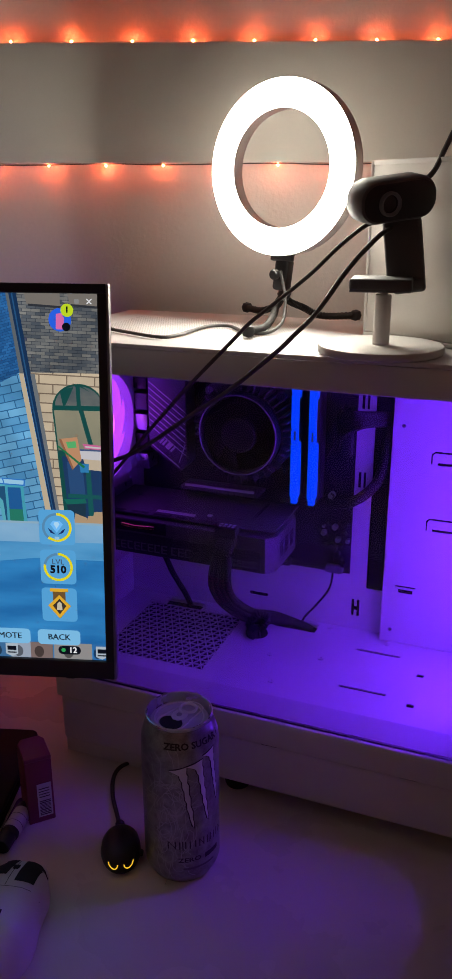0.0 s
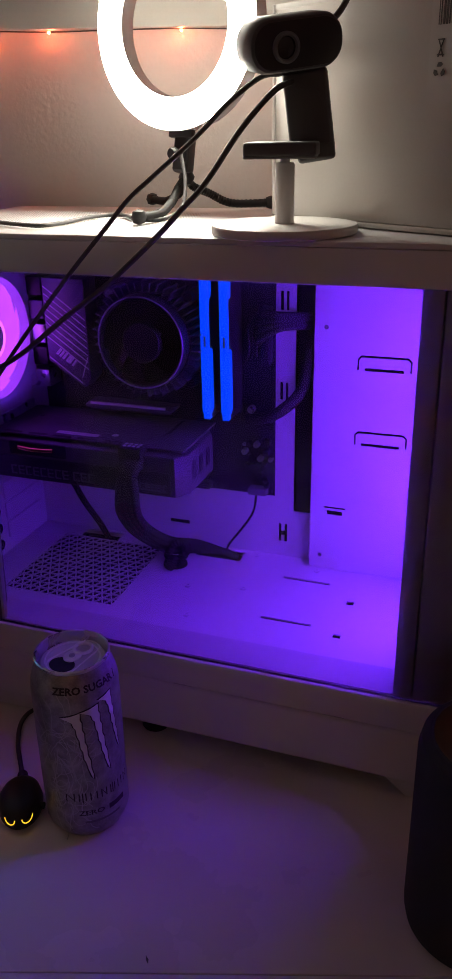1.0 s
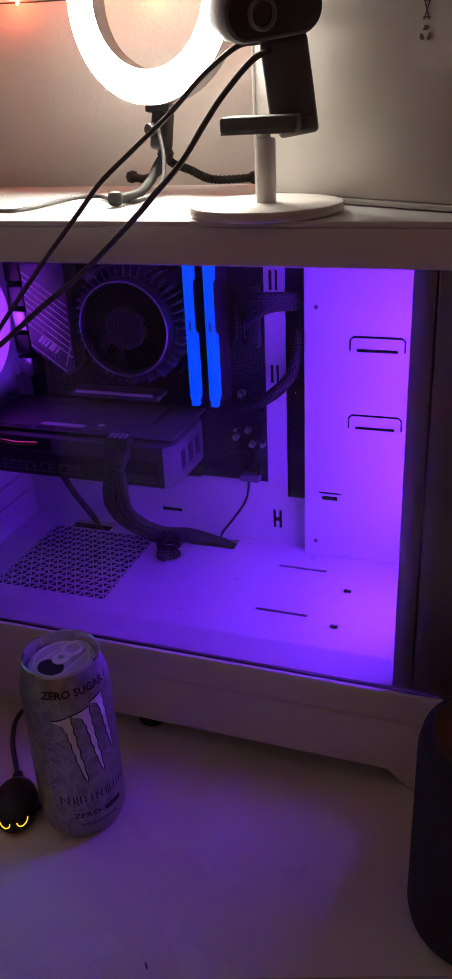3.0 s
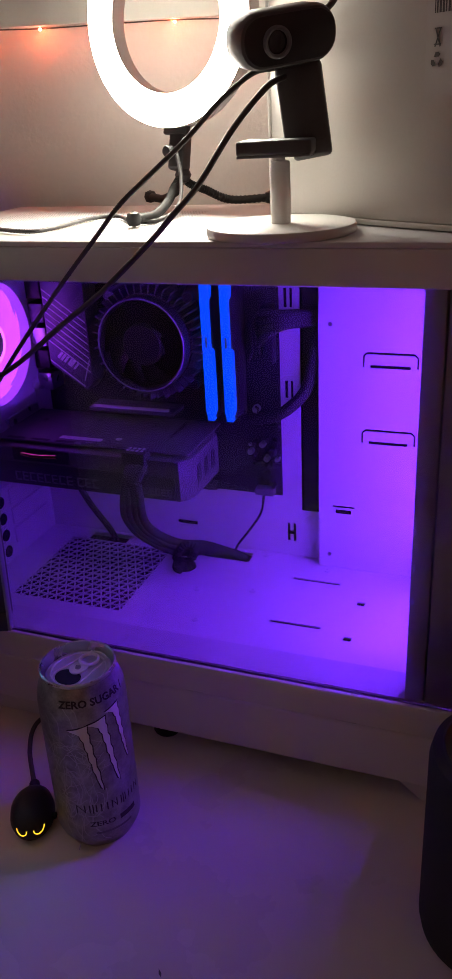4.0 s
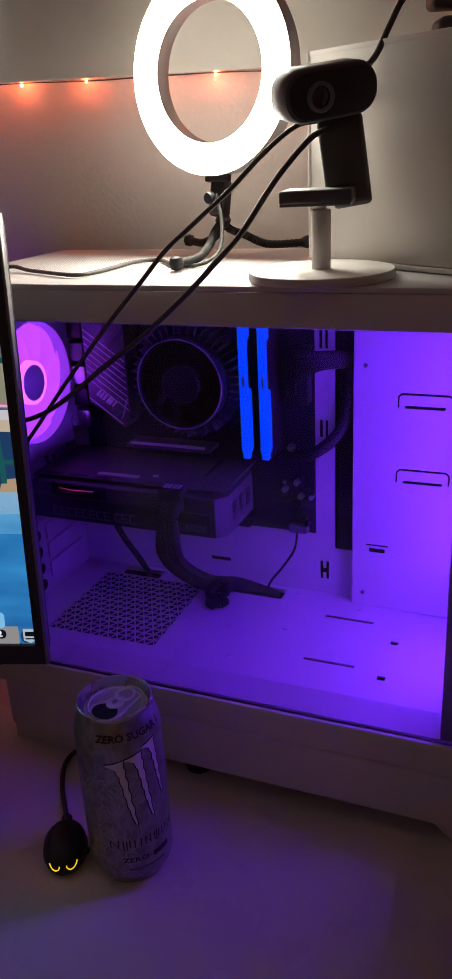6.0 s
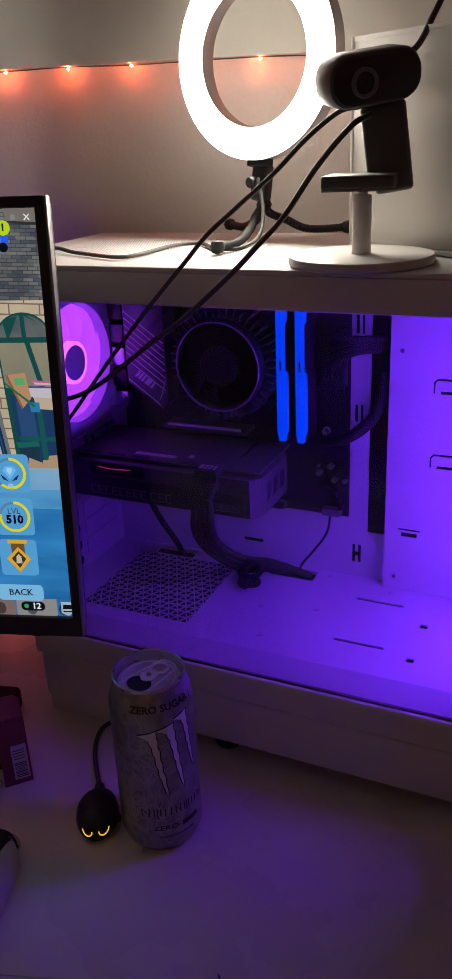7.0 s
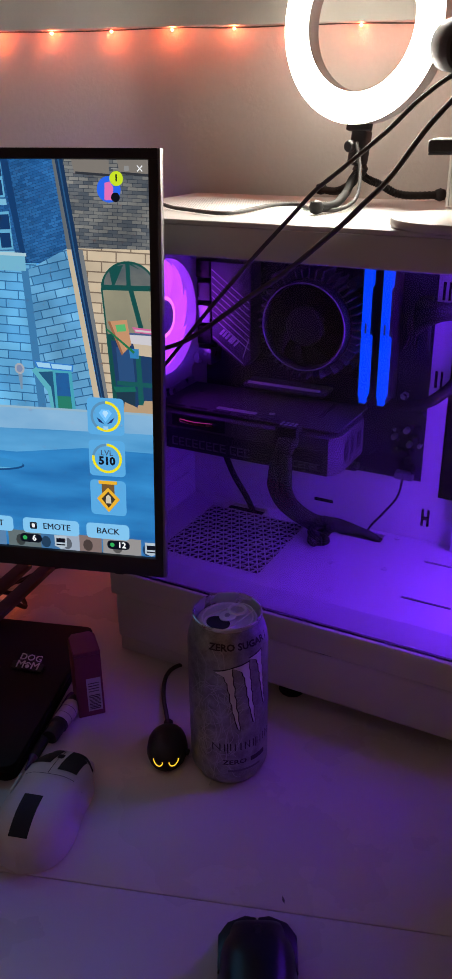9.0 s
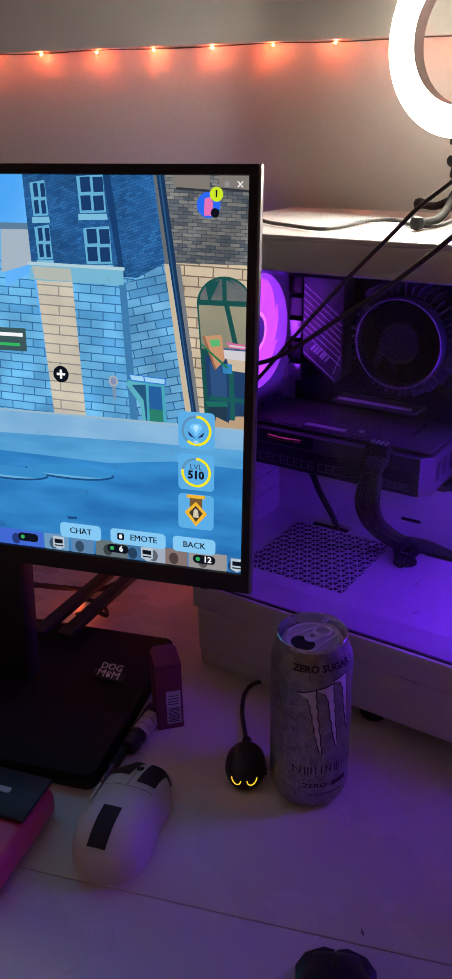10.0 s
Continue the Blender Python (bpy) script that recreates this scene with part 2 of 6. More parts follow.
def plate(outline, depth, m=None, bevel=0.0, bm=None):
    """A flat outline in x, y with thickness along z."""
    bm2 = bmesh.new()
    f = bm2.faces.new([bm2.verts.new((x, y, 0)) for x, y in outline])
    g = bmesh.ops.extrude_face_region(bm2, geom=[f])
    bmesh.ops.translate(bm2, verts=[v for v in g["geom"] if isinstance(v, bmesh.types.BMVert)], vec=(0, 0, depth))
    if bevel:
        for f in bmesh.ops.bevel(bm2, geom=[e for e in bm2.edges if abs(e.verts[0].co.z - e.verts[1].co.z) < 1e-7], offset=bevel, segments=2, profile=0.5, affect="EDGES")["faces"]:
            f.smooth = True
    if m is not None:
        bmesh.ops.transform(bm2, matrix=m, verts=bm2.verts)
    return join(bm, bm2)


def rounded(w, h, r, n=5, cx=0.0, cy=0.0):
    pts = []
    for sx, sy, a in ((1, 1, 0), (-1, 1, 90), (-1, -1, 180), (1, -1, 270)):
        for k in range(n + 1):
            t = radians(a + 90 * k / n)
            pts.append((cx + sx * (w / 2 - r) + r * math.cos(t), cy + sy * (h / 2 - r) + r * math.sin(t)))
    return pts


def disc(r, n=24, cx=0.0, cy=0.0, sx=1.0):
    return [(cx + sx * r * math.cos(2 * math.pi * k / n), cy + r * math.sin(2 * math.pi * k / n)) for k in range(n)]


def words(text, size, m, depth=0.0002, align="CENTER", bold=0.0):
    """Letters of the built-in font as a mesh."""
    cu = bpy.data.curves.new("letters", "FONT")
    cu.offset = bold * size
    cu.body, cu.size, cu.align_x, cu.align_y, cu.extrude, cu.resolution_u = text, size, align, "CENTER", depth, 2
    ob = bpy.data.objects.new("letters", cu)
    scene.collection.objects.link(ob)
    me = bpy.data.meshes.new_from_object(ob.evaluated_get(bpy.context.evaluated_depsgraph_get()))
    bpy.data.objects.remove(ob)
    bpy.data.curves.remove(cu)
    bm = bmesh.new()
    bm.from_mesh(me)
    bpy.data.meshes.remove(me)
    bmesh.ops.transform(bm, matrix=m, verts=bm.verts)
    return bm


def facing(u, v, w):
    """On a sheet that faces the glass (towards -v): x along u, y up, depth towards the viewer."""
    return Matrix.Translation((u, v, w)) @ Matrix(((1, 0, 0, 0), (0, 0, -1, 0), (0, 1, 0, 0), (0, 0, 0, 1)))


def punched(u0, u1, w0, w1, holes, thick, m):
    """A sheet in (x, y) with rectangular holes, as a grid of cells with the holes left out."""
    xs = sorted({u0, u1, *[h[0] for h in holes], *[h[1] for h in holes]})
    ys = sorted({w0, w1, *[h[2] for h in holes], *[h[3] for h in holes]})
    xs, ys = [x for x in xs if u0 <= x <= u1], [y for y in ys if w0 <= y <= w1]
    bm = bmesh.new()
    vert = {}
    for x0, x1 in zip(xs, xs[1:]):
        for y0, y1 in zip(ys, ys[1:]):
            cx, cy = (x0 + x1) / 2, (y0 + y1) / 2
            if any(h[0] < cx < h[1] and h[2] < cy < h[3] for h in holes):
                continue
            corners = ((x0, y0), (x1, y0), (x1, y1), (x0, y1))
            for p in corners:
                if p not in vert:
                    vert[p] = bm.verts.new((*p, 0))
            bm.faces.new([vert[p] for p in corners])
    g = bmesh.ops.extrude_face_region(bm, geom=bm.faces[:])
    bmesh.ops.translate(bm, verts=[v for v in g["geom"] if isinstance(v, bmesh.types.BMVert)], vec=(0, 0, thick))
    bmesh.ops.transform(bm, matrix=m, verts=bm.verts)
    return bm


# ---- the room ----
X0, X1, Y0 = -0.9, 1.9, -1.1
solid("floor", block((X0 - 0.1, Y0 - 0.1, -0.1), (X1 + 0.1, WALL + 0.1, 0)), "floor", "dark wooden floor of the dim room", "floor")
solid("wall_north", block((X0 - 0.1, WALL, 0), (X1 + 0.1, WALL + 0.1, 2.5)), "wall", "off-white painted wall behind the desk", "wall")
solid("wall_south", block((X0 - 0.1, Y0 - 0.1, 0), (X1 + 0.1, Y0, 2.5)), "wall", "off-white painted wall of the dim room", "wall")
solid("wall_west", block((X0 - 0.1, Y0, 0), (X0, WALL, 2.5)), "wall", "off-white painted side wall of the room", "wall")
solid("wall_east", block((X1, Y0, 0), (X1 + 0.1, WALL, 2.5)), "wall", "off-white painted side wall of the room", "wall")
solid("ceiling", block((X0 - 0.1, Y0 - 0.1, 2.5), (X1 + 0.1, WALL + 0.1, 2.6)), "ceil", "plain white ceiling", "ceiling")

# the pale board along the wall that carries both strings of lights
BOARD_LOW, BOARD_HIGH, BOARD_FACE = 1.347, 1.462, 1.684
board = thing("wall_board", (0.4, WALL, BOARD_LOW), "long pale board fixed flat along the wall", "wall board", kind="structure")
part("board_panel", block((X0 + 0.1, BOARD_FACE, BOARD_LOW), (X1 - 0.1, WALL - 0.001, BOARD_HIGH), 0.0012), "board", board)


def string_light(points, drop, label):
    """Bulbs at the points, on one thin wire."""
    s = thing("string_light", tuple(points[0]), label, "string lights", "string lights of the room")
    part("wire", tube([Vector(p) - Vector((0, 0, drop)) + Vector((0, 0.003, 0.0008 * math.sin(k * 2.3))) for k, p in enumerate(points)], 0.0006, 6, 4), "cable", s)
    for p in points:
        part("bulb", lathe([(0, -0.001), (0.0008, -0.0007), (0.0011, 0), (0.0008, 0.0007), (0, 0.001)], 8, pose(*p)), "led", s)
    return s


BULB_Y = 1.6890
string_light([(0.270 + 0.0615 * (k - 5), BULB_Y, BOARD_LOW - 0.0024) for k in range(23)], -0.0014, "string of warm red lights under the wall board")
string_light([(0.424 + 0.0625 * (k - 7), BULB_Y, BOARD_HIGH + 0.0016) for k in range(23)], 0.0014, "string of warm red lights along the board's top")
string_light([(-0.43 + 0.0615 * k, Y0 + 0.008, 0.655 + 0.0004 * k) for k in range(30)], 0.0014, "string of warm red lights along the far wall")
# two unseen strings added on the side walls to lift the warm ambient light
string_light([(X0 + 0.008, -0.9 + 0.123 * k, 1.80) for k in range(18)], 0.0014, "added unseen string of red lights on the side wall, as warm fill")
string_light([(X1 - 0.008, -0.9 + 0.123 * k, 1.80) for k in range(18)], 0.0014, "added unseen string of red lights on the side wall, as warm fill")
string_light([(0.311, 1.562, DESK + 0.012), (0.37, 1.674, DESK + 0.006), (0.46, 1.674, DESK + 0.006)], 0.0014, "loose end of red lights lying behind the monitor")

# ---- the desk ----
desk = thing("desk", (0.6, 1.2, 0), "white laminate desk with a joint between two boards", "desk")
SEAM = 1.19
JOINT = lambda x: SEAM - 0.047 * (x - 0.6)
part("rear_board", plate([(-0.5, JOINT(-0.5) + 0.0002), (1.6, JOINT(1.6) + 0.0002), (1.6, WALL - 0.004), (-0.5, WALL - 0.004)], 0.03, pose(0, 0, DESK - 0.03), 0.0005), "desk", desk)
part("front_board", plate([(-0.5, 0.86), (1.6, 0.86), (1.6, JOINT(1.6) - 0.0002), (-0.5, JOINT(-0.5) - 0.0002)], 0.03, pose(0, 0, DESK - 0.0306), 0.0005), "desk", desk)
for x in (-0.44, 1.54):
    for y in (0.92, 1.64):
        part("leg", block((x - 0.025, y - 0.025, 0), (x + 0.025, y + 0.025, DESK - 0.033), 0.002), "white_plastic", desk)
part("nick", plate([(0, 0), (0.0012, 0.003), (0.0005, 0.007), (-0.0006, 0.0035)], 0.0002, pose(0.668, 1.193, DESK + 0.0001, 0, 0, 20)), "print", desk, "small dark scratch")

# ---- the computer case ----
INTO = Matrix(((0, 0, 1, 0), (1, 0, 0, 0), (0, 1, 0, 0), (0, 0, 0, 1)))      # z of a part laid along the case's length
case = thing("computer_case", (0.13, 1.65, DESK), "white steel computer case with a glass side, lit violet inside", "computer case", where=CASE)
part("top_panel", block((REAR, FRONT, TOP - 0.004), (NOSE, BACK, TOP), 0.0012), "case", case, "white top panel")
part("top_rail", block((REAR + 0.002, FRONT + 0.0005, 1.1655), (NOSE - 0.002, FRONT + 0.02, TOP - 0.0042), 0.001), "case", case, "plain white rail above the glass")
bm = bmesh.new()
for i in range(70):
    for j in range(42):
        x, y = -0.06 + i * 0.0026 + (j % 2) * 0.0013, 1.60 + j * 0.0028
        bm.faces.new([bm.verts.new((x + 0.0008 * math.cos(k * math.pi / 3), y + 0.0008 * math.sin(k * math.pi / 3), TOP + 0.0003)) for k in range(6)])
tagged(part("perforation", bm, "perf", case, "fine perforation of the top panel", smooth=False), kind="stuff")
# base: a lip, a seam, the lower skirt with feet
part("lip", block((REAR + 0.012, FRONT - 0.002, 0.8228), (NOSE - 0.006, BACK, 0.8505), 0.002), "case", case)
part("skirt", block((REAR + 0.014, FRONT + 0.001, 0.7685), (NOSE - 0.008, BACK, 0.8218), 0.005, 3), "case", case, "white base skirt")
for u in (0.136, 0.268):
    part("latch_gap", plate([(u, 0.8217), (u + 0.017, 0.8217), (u + 0.014, 0.8230), (u + 0.003, 0.8230)], 0.003, facing(0, FRONT + 0.0034, 0)), "void", case)
for u0, u1, slope in ((REAR + 0.014, 0.0, -1), (0.338, NOSE - 0.008, 1)):
    a, b = (u0, u1 + 0.012) if slope < 0 else (u0 - 0.012, u1)
    o = [(u0, 0.75), (u1, 0.75), (b, 0.772), (a, 0.772)] if slope < 0 else [(u0, 0.75), (u1, 0.75), (u1, 0.772), (a - 0.014, 0.772)]
    part("foot", plate(o, 0.20, facing(0, BACK - 0.006, 0), 0.001), "case", case, "white foot block")
for u, v in ((0.104, FRONT + 0.026), (0.23, FRONT + 0.06)):
    part("rubber_foot", lathe([(0.012, 0.75), (0.013, 0.752), (0.012, 0.769)], 20, pose(u, v, 0)), "rubber", case, "round black rubber foot")
# inner floor with its slots, bent down at the glass
slots = [(0.194, 0.240, 1.690, 1.6935), (0.194, 0.240, 1.6155, 1.619), (0.2615, 0.2685, 1.661, 1.667), (0.2615, 0.2685, 1.605, 1.611), (0.095, 0.143, 1.709, 1.7285), (-0.039, 0.005, 1.712, 1.7295)]
flat = Matrix.Translation((0, 0, FLOOR - 0.0012))
GRID = (-0.057, 0.058, 1.594, 1.712)
part("floor_plate", punched(REAR + 0.004, NOSE - 0.012, 1.5765, TRAY, slots + [GRID], 0.0012, flat), "tray", case, "white inner floor plate with slots", smooth=False)
part("floor_bend", plate([(1.5764, FLOOR), (1.5764, FLOOR - 0.0015), (1.5566, 0.8507), (1.5562, 0.8520)], NOSE - REAR - 0.016, Matrix.Translation((REAR + 0.004, 0, 0)) @ Matrix(((0, 0, 1, 0), (1, 0, 0, 0), (0, 1, 0, 0), (0, 0, 0, 1)))), "tray", case, "sloping edge of the inner floor")
# dark sheet painting the shade of the hollow seen through vent and slots
part("under_floor_shade", block((REAR + 0.004, 1.578, 0.852), (NOSE - 0.012, TRAY, 0.8535)), "void", case)
# triangular vent of the floor
bm = bmesh.new()
step = 0.0096
rows, cols = 13, 12
for j in range(rows + 1):
    v = GRID[2] + (GRID[3] - GRID[2]) * j / rows
    bm = block((GRID[0], v - 0.0007, FLOOR - 0.0012), (GRID[1], v + 0.0007, FLOOR - 0.0001), bm=bm)
for i in range(-1, cols + 1):
    for j in range(rows):
        va, vb = GRID[2] + (GRID[3] - GRID[2]) * j / rows, GRID[2] + (GRID[3] - GRID[2]) * (j + 1) / rows
        off = (j % 2) * step / 2
        for ua, ub in ((GRID[0] + i * step + off, GRID[0] + (i + 0.5) * step + off), (GRID[0] + (i + 1) * step + off, GRID[0] + (i + 0.5) * step + off)):
            if min(ua, ub) < GRID[0] - 0.001 or max(ua, ub) > GRID[1] + 0.001:
                continue
            d = Vector((ub - ua, vb - va, 0))
            s = Vector((-d.y, d.x, 0)).normalized() * 0.0007
            bm2 = bmesh.new()
            bot = [bm2.verts.new(p) for p in (Vector((ua, va, FLOOR - 0.0012)) - s, Vector((ub, vb, FLOOR - 0.0012)) - s, Vector((ub, vb, FLOOR - 0.0012)) + s, Vector((ua, va, FLOOR - 0.0012)) + s)]
            top = [bm2.verts.new(p.co + Vector((0, 0, 0.001))) for p in bot]
            bm2.faces.new(top)
            for k in range(4):
                bm2.faces.new((bot[k], bot[(k + 1) % 4], top[(k + 1) % 4], top[k]))
            bm = join(bm, bm2)
tagged(part("floor_vent", bm, "vent", case, "triangular lattice vent in the inner floor", smooth=False), kind="stuff")
for u, v in ((0.112, 1.648), (0.164, 1.659), (0.156, 1.726), (0.222, 1.713), (0.13, 1.60)):
    part("screw", lathe([(0.0032, FLOOR), (0.003, FLOOR + 0.0008), (0.0014, FLOOR + 0.001), (0.0012, FLOOR + 0.0003), (0, FLOOR + 0.0003)], 14, pose(u, v, 0)), "tray", case)
# motherboard tray with its tie holes
holes = [(0.1765, 0.1795, 0.877, 0.897), (0.1825, 0.1855, 0.877, 0.897), (0.1795, 0.1825, 0.884, 0.889), (0.177, 0.180, 1.026, 1.043), (0.1825, 0.185, 1.026, 1.043),
         (0.177, 0.180, 1.110, 1.127), (0.1825, 0.185, 1.110, 1.127), (0.058, 0.080, 0.8815, 0.886), (0.1916, 0.2125, 0.912, 1.165)]
part("motherboard_tray", punched(REAR + 0.004, NOSE - 0.012, FLOOR, TOP - 0.0045, holes, 0.0012, facing(0, TRAY + 0.0012, 0)), "tray", case, "white back plate with tie holes", smooth=False)
# dark sheet in place of the shade behind the tray openings
part("cavity_shade_sheet", block((REAR + 0.006, BACK - 0.003, FLOOR), (NOSE - 0.012, BACK - 0.001, TOP - 0.005)), "void", case)
# raised cover plate with its handles cut in
c_holes = []
for w in (1.0625, 0.9925):
    c_holes += [(0.2545, 0.295, w + 0.0125, w + 0.0147), (0.251, 0.2526, w + 0.001, w + 0.0110), (0.297, 0.2986, w + 0.001, w + 0.0110), (0.2575, 0.292, w + 0.0005, w + 0.0035)]
    for k in range(4):                                     # slanting corners of the cut
        c_holes += [(0.2510 + 0.0009 * k, 0.2532 + 0.0009 * k, w + 0.0104 + 0.0009 * k, w + 0.0118 + 0.0009 * k), (0.2964 - 0.0009 * k, 0.2986 - 0.0009 * k, w + 0.0104 + 0.0009 * k, w + 0.0118 + 0.0009 * k)]
c_holes += [(0.225, 0.246, 0.9265, 0.9285), (0.228, 0.243, 0.920, 0.9245)]
part("cover_plate", punched(0.2125, NOSE - 0.013, FLOOR + 0.0005, TOP - 0.005, c_holes, 0.0012, facing(0, COVER + 0.0012, 0)), "tray", case, "raised white cover plate with cut handles", smooth=False)
part("cover_edge", block((0.2118, COVER + 0.0003, FLOOR + 0.0005), (0.2132, TRAY, TOP - 0.005), 0.0004), "tray", case)
# dark sheet in place of the shade behind the cut handles
part("cover_shade_sheet", block((0.22, COVER + 0.004, FLOOR + 0.002), (NOSE - 0.013, COVER + 0.006, TOP - 0.005)), "void", case)
for u, w in ((0.2225, 1.1), (0.2225, 0.876)):
    part("screw", lathe([(0.002, 0), (0.0019, 0.0006), (0.0008, 0.0008), (0.0007, 0.0001), (0, 0.0001)], 12, facing(u, COVER, w)), "dim_mark", case)
# rear wall with fan port, slot covers, and the front pillar
part("rear_wall", punched(1.575, TRAY, FLOOR, TOP - 0.005, [(1.588, 1.705, 1.03, 1.147)] + [(1.60, 1.606, 0.885 + 0.02 * k, 0.897 + 0.02 * k) for k in range(5)], 0.0012,
     Matrix.Translation((REAR + 0.006, 0, 0)) @ Matrix(((0, 0, 1, 0), (1, 0, 0, 0), (0, 1, 0, 0), (0, 0, 0, 1)))), "tray", case, "white rear wall with vents", smooth=False)
# flat dark discs: the shade of the holes is only colour
for k in range(5):
    part("rear_hole_shade", lathe([(0.0062, 0), (0.0058, 0.0006), (0, 0.0006)], 18, Matrix.Translation((REAR + 0.0072, 1.646, 0.873 + 0.0182 * k)) @ INTO), "void", case)
for k in range(4):
    part("slot_cover", block((REAR + 0.0075, 1.660, 0.876 + 0.0215 * k), (REAR + 0.0095, 1.722, 0.893 + 0.0215 * k), 0.0006), "tray", case)
part("front_pillar", block((0.3215, FRONT + 0.0045, 0.8508), (0.3355, FRONT + 0.018, 1.165), 0.001), "case", case, "white corner pillar")
part("pillar_face", block((0.337, FRONT + 0.0045, 0.8508), (NOSE - 0.002, FRONT + 0.018, 1.165), 0.001), "case", case)
# hidden strip added to block the inner glow at the pillar seam
part("seam_light_block", block((0.330, FRONT + 0.0183, 0.8508), (0.345, FRONT + 0.0195, 1.165)), "case", case)
part("front_wall", block((NOSE - 0.010, FRONT + 0.02, 0.8508), (NOSE - 0.004, BACK, TOP - 0.005), 0.001), "case", case)
part("back_side", block((REAR + 0.004, BACK - 0.0008, 0.8508), (NOSE - 0.005, BACK, TOP - 0.0045)), "case", case)
pane = part("glass_panel", block((REAR + 0.006, FRONT - 0.0002, 0.851), (NOSE - 0.003, FRONT + 0.0038, 1.1652), 0.0006), "glass", case, "clear tempered glass side panel")
pane.visible_shadow = False

# ---- case fans ----
def case_fan(label, where, group):
    """Built flat round z, 120 mm, facing +z."""
    f = thing("case_fan", (0, 0, 0), label, "case fan", group, where=where)
    o, n = rounded(0.12, 0.12, 0.012, 4), 48
    bm = bmesh.new()
    inner = disc(0.056, n)
    outer = []
    for k in range(n):
        a = 2 * math.pi * k / n
        c, s = math.cos(a), math.sin(a)
        r = min(0.06 / max(abs(c), 1e-6), 0.06 / max(abs(s), 1e-6), 0.0765)
        outer.append((r * c, r * s))
    lev = {}
    for nm, ring in (("o", outer), ("i", inner)):
        for z in (0.0, 0.025):
            lev[nm, z] = [bm.verts.new((x, y, z)) for x, y in ring]
    for k in range(n):
        j = (k + 1) % n
        for a, b in ((("o", 0.025), ("i", 0.025)), (("i", 0.025), ("i", 0.0)), (("i", 0.0), ("o", 0.0)), (("o", 0.0), ("o", 0.025))):
            bm.faces.new((lev[a][k], lev[a][j], lev[b][j], lev[b][k]))
    part("frame", bm, "white_plastic", f, "white square fan frame")
    for sx in (-1, 1):
        for sy in (-1, 1):
            part("corner_pad", lathe([(0.006, 0.025), (0.0055, 0.0262), (0.0022, 0.0262), (0.002, 0.0255), (0, 0.0255)], 14, pose(sx * 0.0525, sy * 0.0525, 0)), "white_plastic", f)
    for k in range(9):
        a0 = 2 * math.pi * k / 9
        bm = bmesh.new()
        rows = []
        for i in range(7):
            r = 0.0205 + 0.0342 * i / 6
            row = []
            for j in range(6):
                t = j / 5
                a = a0 + (t - 0.5) * 1.30 + 0.42 * (i / 6) ** 1.4
                row.append(bm.verts.new((r * math.cos(a), r * math.sin(a), 0.007 + 0.009 * t + 0.002 * math.sin(math.pi * t))))
            rows.append(row)
        for p, q in zip(rows, rows[1:]):
            for j in range(5):
                bm.faces.new((p[j], p[j + 1], q[j + 1], q[j]))
        bmesh.ops.solidify(bm, geom=bm.faces[:], thickness=0.0012)
        part("blade", bm, "fanblade", f, "frosted blade glowing violet")
    part("hub", lathe([(0, 0.0225), (0.0155, 0.0225), (0.017, 0.0215), (0.017, 0.004), (0, 0.004)], 32), "white_plastic", f)
    part("hub_ring", lathe([(0.0172, 0.0218), (0.0202, 0.0218), (0.0205, 0.006), (0.0172, 0.006)], 32), "fanhub", f, "glowing pink ring")
    return f


case_fan("white rear fan with glowing violet blades", CASE @ Matrix.Translation((REAR + 0.008, 1.6465, 1.0885)) @ INTO, "case fans")
OUT = Matrix(((0, 0, -1, 0), (-1, 0, 0, 0), (0, 1, 0, 0), (0, 0, 0, 1)))
front = case_fan("white front fan glowing blue-violet", CASE @ Matrix.Translation((NOSE - 0.011, 1.636, 0.950)) @ OUT, "case fans")
copy_thing(front, CASE @ Matrix.Translation((NOSE - 0.011, 1.636, 1.083)) @ OUT)
for w in (0.950, 1.083):
    strip = thing("fan_light_ring", (NOSE - 0.036, 1.636, w), "blue-violet light ring on the front fan", "light ring", "front light rings", where=CASE)
    part("light_tube", lathe([(0.048, 0.0), (0.058, 0.0), (0.058, 0.0016), (0.048, 0.0016), (0.048, 0.0)], 40, Matrix.Translation((NOSE - 0.036, 1.636, w)) @ OUT, close=False), "fanlight", strip)

# ---- motherboard ----
MB = TRAY - 0.007
mb = thing("motherboard", (0.05, MB, 0.93), "black motherboard with silver heatsinks standing on the case tray", "motherboard", where=CASE)
part("board", block((-0.07, MB, 0.9295), (0.1745, MB + 0.0016, 1.172), 0.0004), "pcb", mb)
# rear heatsink with slanting grooves
hs = part("heatsink", plate([(-0.049, 1.135), (-0.004, 1.135), (-0.004, 1.040), (-0.012, 1.031), (-0.049, 1.056)], 0.024, facing(0, MB - 0.0005, 0), 0.0012), "alu", mb, "dark angular heatsink with grooves")
for k in range(8):
    w = 1.128 - 0.0068 * k
    part("groove", plate([(-0.0475, w), (-0.0055, w - 0.030), (-0.0055, w - 0.0313), (-0.0475, w - 0.0013)], 0.0005, facing(0, MB - 0.0244, 0)), "mark", hs, smooth=False)
part("edge_stripe", plate([(-0.0475, 1.0605), (-0.013, 1.036), (-0.013, 1.0345), (-0.0475, 1.059)], 0.0005, facing(0, MB - 0.0244, 0)), "mark", hs, smooth=False)
